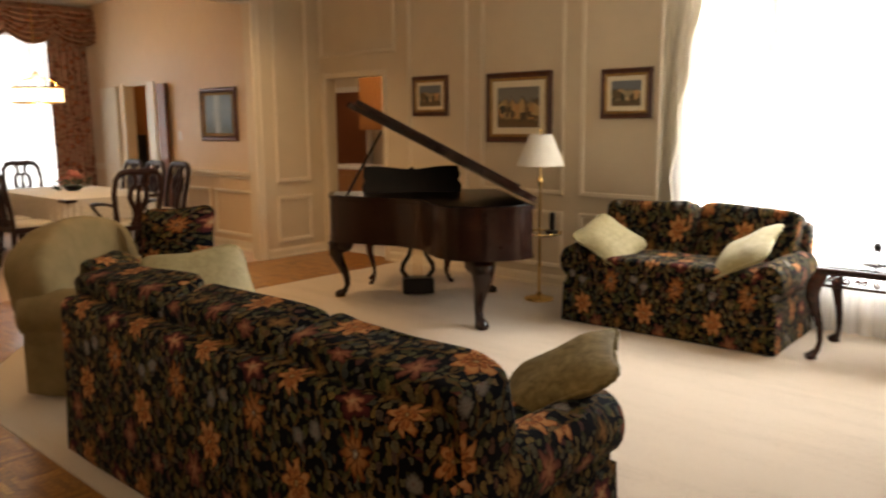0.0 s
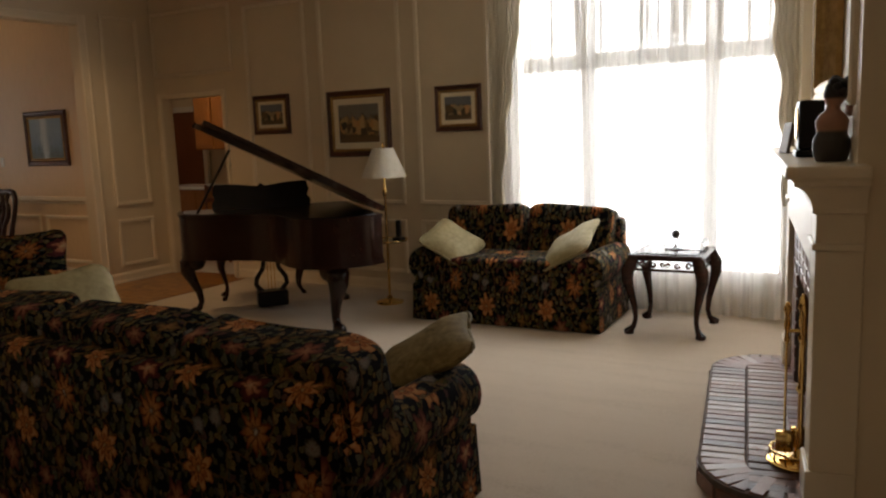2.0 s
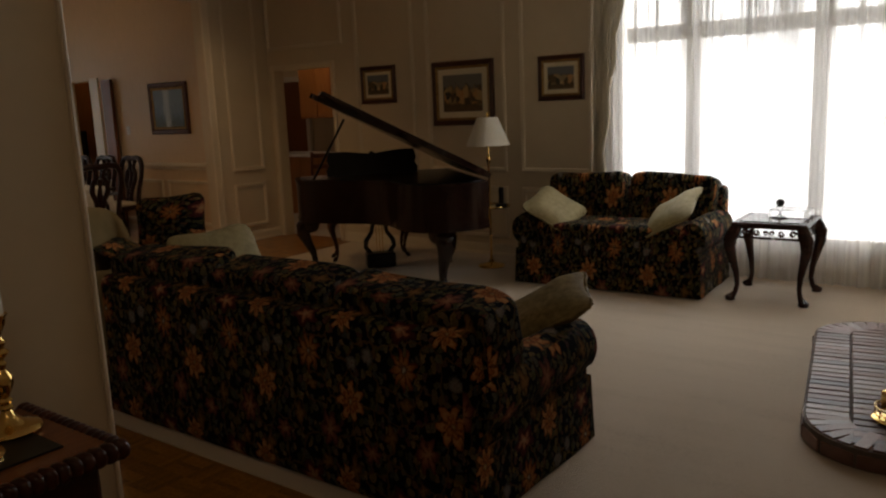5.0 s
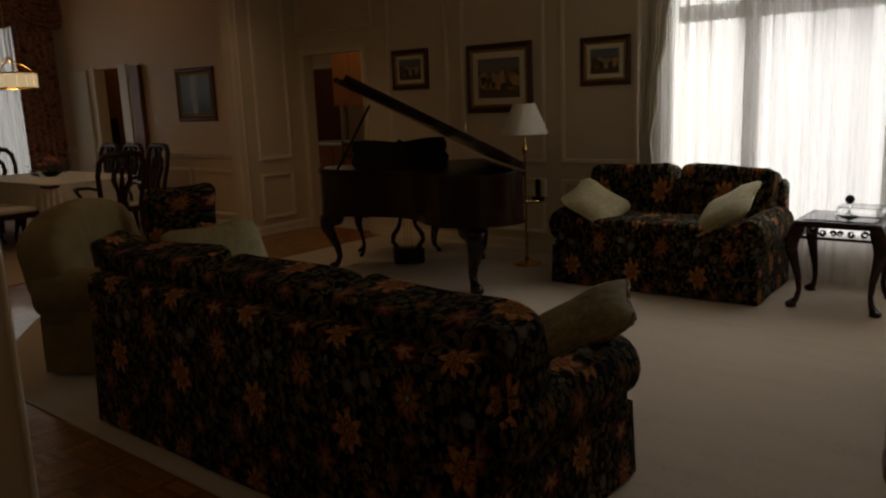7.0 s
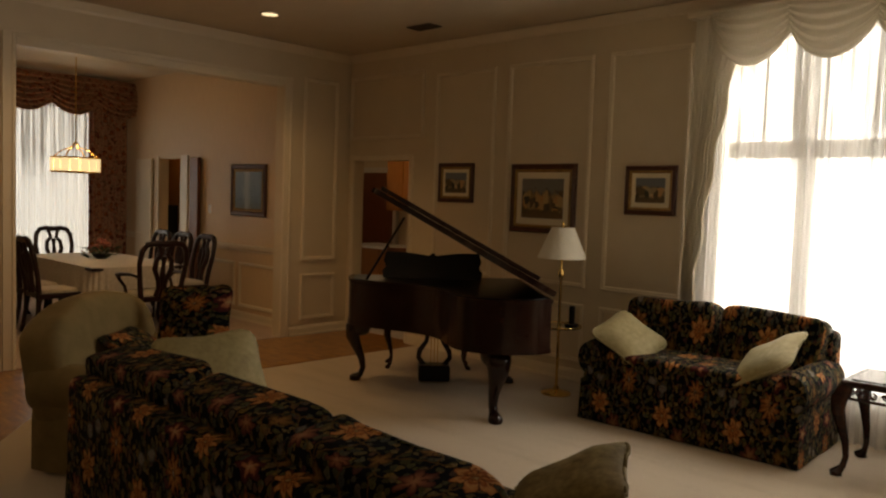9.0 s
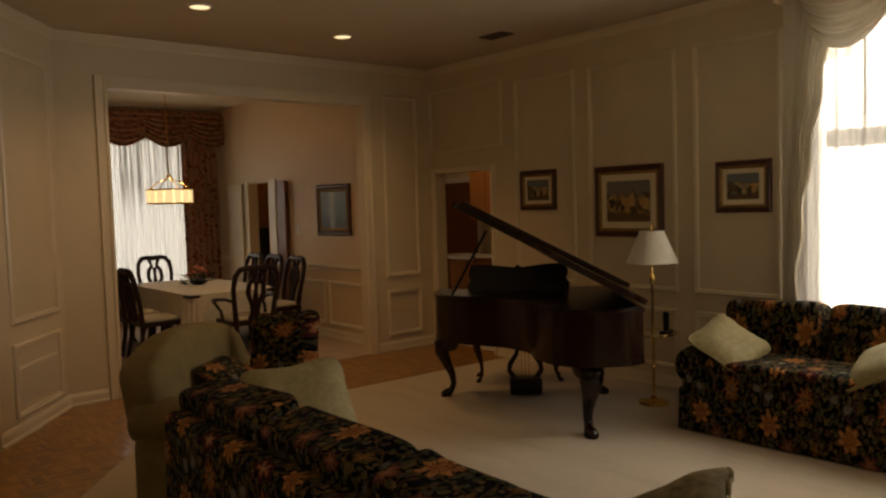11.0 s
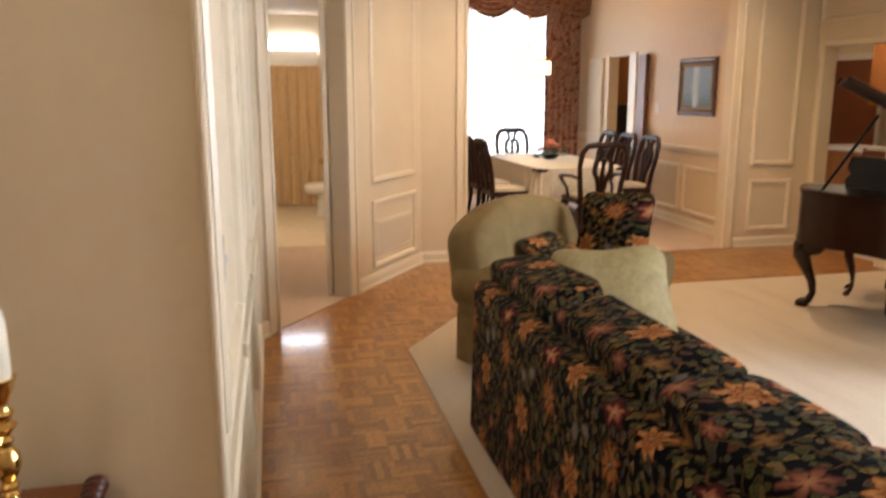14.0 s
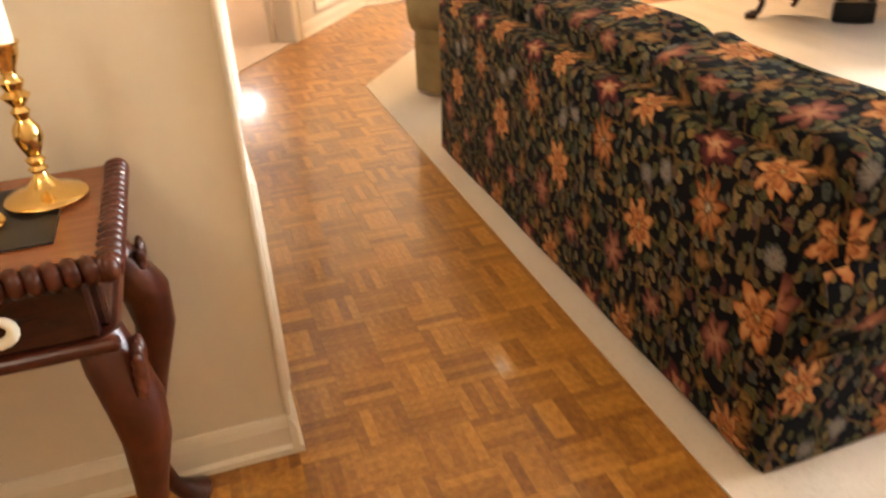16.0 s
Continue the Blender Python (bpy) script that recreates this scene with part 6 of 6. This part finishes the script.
for k in range(3):
    cabinet(pose(-1.60 + k * 0.75, 2.05, 1.43), 0.746, 0.648, 0.85, 2, "honey oak wall cabinet with raised panel doors")
    cabinet(pose(-1.9 + k * 0.75, 1.55, 0.0), 0.746, 0.60, 0.87, 2, "honey oak base cabinet with raised panel doors")
bm = bmesh.new()
box(bm, -1.93, 1.52, 0.872, 0.36, 2.17, 0.912, 0.006, 2)
tagged(part("countertop", bm, M_white), "white countertop over the oak base cabinets", "countertop")
root = empty("door_4", pose(-3.05, 2.64, 0.003), "red-brown stained kitchen door in a white frame", "door", "", "structure")
bm = bmesh.new()
box(bm, 0, 0, 0, 0.95, 0.05, 2.03, 0.004, 1)
part("leaf", bm, M_reddoor, root)
bm = bmesh.new()
box(bm, -0.08, -0.01, 0.0, -0.002, 0.055, 2.12)
box(bm, 0.952, -0.01, 0.0, 1.03, 0.055, 2.12)
box(bm, -0.002, -0.01, 2.034, 0.952, 0.055, 2.12)
part("frame", bm, M_white, root)
root = empty("kitchen_chair", pose(-0.05, 0.85, 0.003, 0, 0, 30), "honey brown wooden kitchen chair", "chair")
bm = bmesh.new()
box(bm, -0.22, -0.22, 0.42, 0.22, 0.22, 0.46, 0.012, 2)
part("seat", bm, M_reddoor, root)
for sx in (-1, 1):
    bm = bmesh.new()
    tube(bm, [(sx * 0.19, 0.20, 0.0), (sx * 0.19, 0.20, 0.45), (sx * 0.19, 0.26, 0.98)], 0.018, 8)
    part("back_post", bm, M_reddoor, root)
    bm = bmesh.new()
    tube(bm, [(sx * 0.19, -0.19, 0.0), (sx * 0.19, -0.19, 0.43)], 0.018, 8)
    part("front_leg", bm, M_reddoor, root)
for z in (0.62, 0.78, 0.93):
    bm = bmesh.new()
    box(bm, -0.18, 0.20 + (z - 0.45) * 0.11, z - 0.03, 0.18, 0.22 + (z - 0.45) * 0.11, z + 0.03, 0.006, 2)
    part("back_slat", bm, M_reddoor, root)
# wood cupboard and oven seen through the dining doorway
cabinet(pose(-5.6, 0.2, 0.003, 0, 0, 0), 1.3, 0.55, 2.3, 2, "tall honey oak cupboard beside the dark oven")
bm = bmesh.new()
box(bm, -5.45, 0.14, 0.80, -4.6, 0.168, 1.38, 0.008, 2)
tagged(part("wall_oven", bm, M_black), "black built-in oven front in the tall cupboard", "oven")


# bricks of the hearth
def brick_mesh(name, lx, ly, lz):
    bm = bmesh.new()
    box(bm, -lx / 2, -ly / 2, -lz, lx / 2, ly / 2, 0.0, 0.004, 1)
    me = bpy.data.meshes.new(name)
    bm.to_mesh(me)
    bm.free()
    me.materials.append(M_brick)
    return me


def brick(me, m, owner):
    ob = new("brick", me)
    ob.parent = owner
    ob.matrix_world = m
    return ob


rng = random.Random(3)
B1 = brick_mesh("brick_header", 0.185, 0.060, 0.055)
B2 = brick_mesh("brick_surround", 0.012, 0.195, 0.060)
for row in range(2):
    n = 20
    for k in range(n):
        y = -(HY - R0) + (2 * (HY - R0)) * (k + 0.5) / n
        brick(B1, FIRE @ pose(HX + 0.100 + row * 0.195, y, 0.100 + rng.uniform(-0.0015, 0.0015), 0, 0, rng.uniform(-0.8, 0.8)), hearth)
    if row == 1:
        for s in (-1, 1):
            for k in range(4):
                y = s * (HY - R0 + 0.038 + k * 0.068)
                brick(B1, FIRE @ pose(HX + 0.100 + 0.195, y, 0.100, 0, 0, rng.uniform(-0.8, 0.8)), hearth)
for s in (-1, 1):
    for k in range(7):
        a = math.pi - s * (-1) * 0 + (k + 0.5) / 7 * math.pi / 2 * (-1 if s > 0 else 1)
        cx, cy = HX + R0, s * (HY - R0)
        brick(B1, FIRE @ pose(cx + 0.236 * math.cos(a), cy + 0.236 * math.sin(a), 0.100 + rng.uniform(-0.001, 0.001), 0, 0, math.degrees(a)), hearth)
    for k in range(3):
        brick(B1, FIRE @ pose(HX + R0 + 0.035 + k * 0.066, s * (HY - 0.104), 0.100, 0, 0, 90), hearth)
B3 = brick_mesh("brick_edge", 0.010, 0.150, 0.062)
path = hearth_outline(0.002)
step, carry = 0.160, 0.08
for (x0, y0), (x1, y1) in zip(path, path[1:]):
    seg = math.hypot(x1 - x0, y1 - y0)
    while carry < seg:
        q = carry / seg
        brick(B3, FIRE @ pose(x0 + (x1 - x0) * q, y0 + (y1 - y0) * q, 0.072, 0, 0, math.degrees(math.atan2(y1 - y0, x1 - x0)) - 90), hearth)
        carry += step
    carry -= seg
for k in range(31):
    brick(B1, FIRE @ pose(0.070 + 0.02, -1.0 + 2.0 * (k + 0.5) / 31, 0.098, 0, 0, rng.uniform(-0.6, 0.6)), hearth)
for z in range(13):
    for a, b in ((-0.815, -0.48), (0.48, 0.815)):
        for k in range(2):
            y = a + (k + 0.5) * (b - a) / 2 + (0.03 if z % 2 else -0.03)
            y = max(a + 0.10, min(b - 0.10, y))
            brick(B2, FIRE @ pose(0.070, y, 0.165 + z * 0.067), surround)
for z in range(3):
    for k in range(4):
        brick(B2, FIRE @ pose(0.070, -0.36 + k * 0.24, 0.79 + z * 0.067), surround)


# parquet fingers: squares of five strips, turned in alternation
SQ, NF = 0.152, 5
FW = SQ / NF


def finger_mesh(name, along_x):
    bm = bmesh.new()
    lx, ly = (SQ - 0.0003, FW - 0.0003) if along_x else (FW - 0.0003, SQ - 0.0003)
    box(bm, -lx / 2, -ly / 2, -0.007, lx / 2, ly / 2, 0.0, 0.0003, 1)
    me = bpy.data.meshes.new(name)
    bm.to_mesh(me)
    bm.free()
    me.materials.append(M_finger)
    return me


def inside(x, y):
    if x < 0.0 or y > 0.12:
        return False
    if x > 5.545 and y < -5.64:
        return y > -8.5 and x < 8.9
    # north-east of the angled wall and of the hall wall
    if x < 2.05 and (x * 1.503 + (y + 4.137) * 2.05) < 0:
        return False
    if x >= 2.05 and y < -5.64:
        return False
    if x > 1.28 + 0.02 and y > -3.83:
        return False
    if 1.28 <= x <= 2.475 and (x - 1.28) * 0.885 + (y + 3.83) * 1.195 > 0.02:
        return False
    if x > 2.475 and y > -4.70:
        return False
    return x < 8.9


FA, FB = finger_mesh("parquet_finger", True), finger_mesh("parquet_finger", False)
verts, faces = [], []
count = 0
rng = random.Random(11)
for i in range(int(9.2 / SQ)):
    for j in range(int(8.8 / SQ)):
        sx, sy = (i + 0.5) * SQ, 0.12 - (j + 0.5) * SQ
        if not inside(sx, sy):
            continue
        along = (i + j) % 2 == 0
        near = 4.3 < sx < 5.6 and -5.62 < sy < -4.75
        for f in range(NF):
            o = (f - (NF - 1) / 2) * FW
            x, y = (sx, sy + o) if along else (sx + o, sy)
            dz = rng.uniform(-0.0002, 0.0002)
            if near and count < 300:
                ob = new("parquet_finger", FA if along else FB)
                ob.parent = floor
                ob.location = (x, y, dz)
                count += 1
            else:
                lx, ly = (SQ - 0.0003, FW - 0.0003) if along else (FW - 0.0003, SQ - 0.0003)
                q = len(verts)
                for z, k in ((-0.006, 0.0), (-0.0003, 0.0), (0.0, 0.0003)):
                    for ax, ay in ((-1, -1), (1, -1), (1, 1), (-1, 1)):
                        verts.append((x + ax * (lx / 2 - k), y + ay * (ly / 2 - k), z + dz))
                faces.append((q + 8, q + 9, q + 10, q + 11))
                for lay in (0, 4):
                    for k in range(4):
                        faces.append((q + lay + k, q + lay + (k + 1) % 4, q + lay + 4 + (k + 1) % 4, q + lay + 4 + k))
me = bpy.data.meshes.new("parquet_fingers")
me.from_pydata(verts, [], faces)
me.update()
me.materials.append(M_parquet)
ob = new("parquet_fingers", me)
ob.parent = floor
ob["kind"] = "stuff"
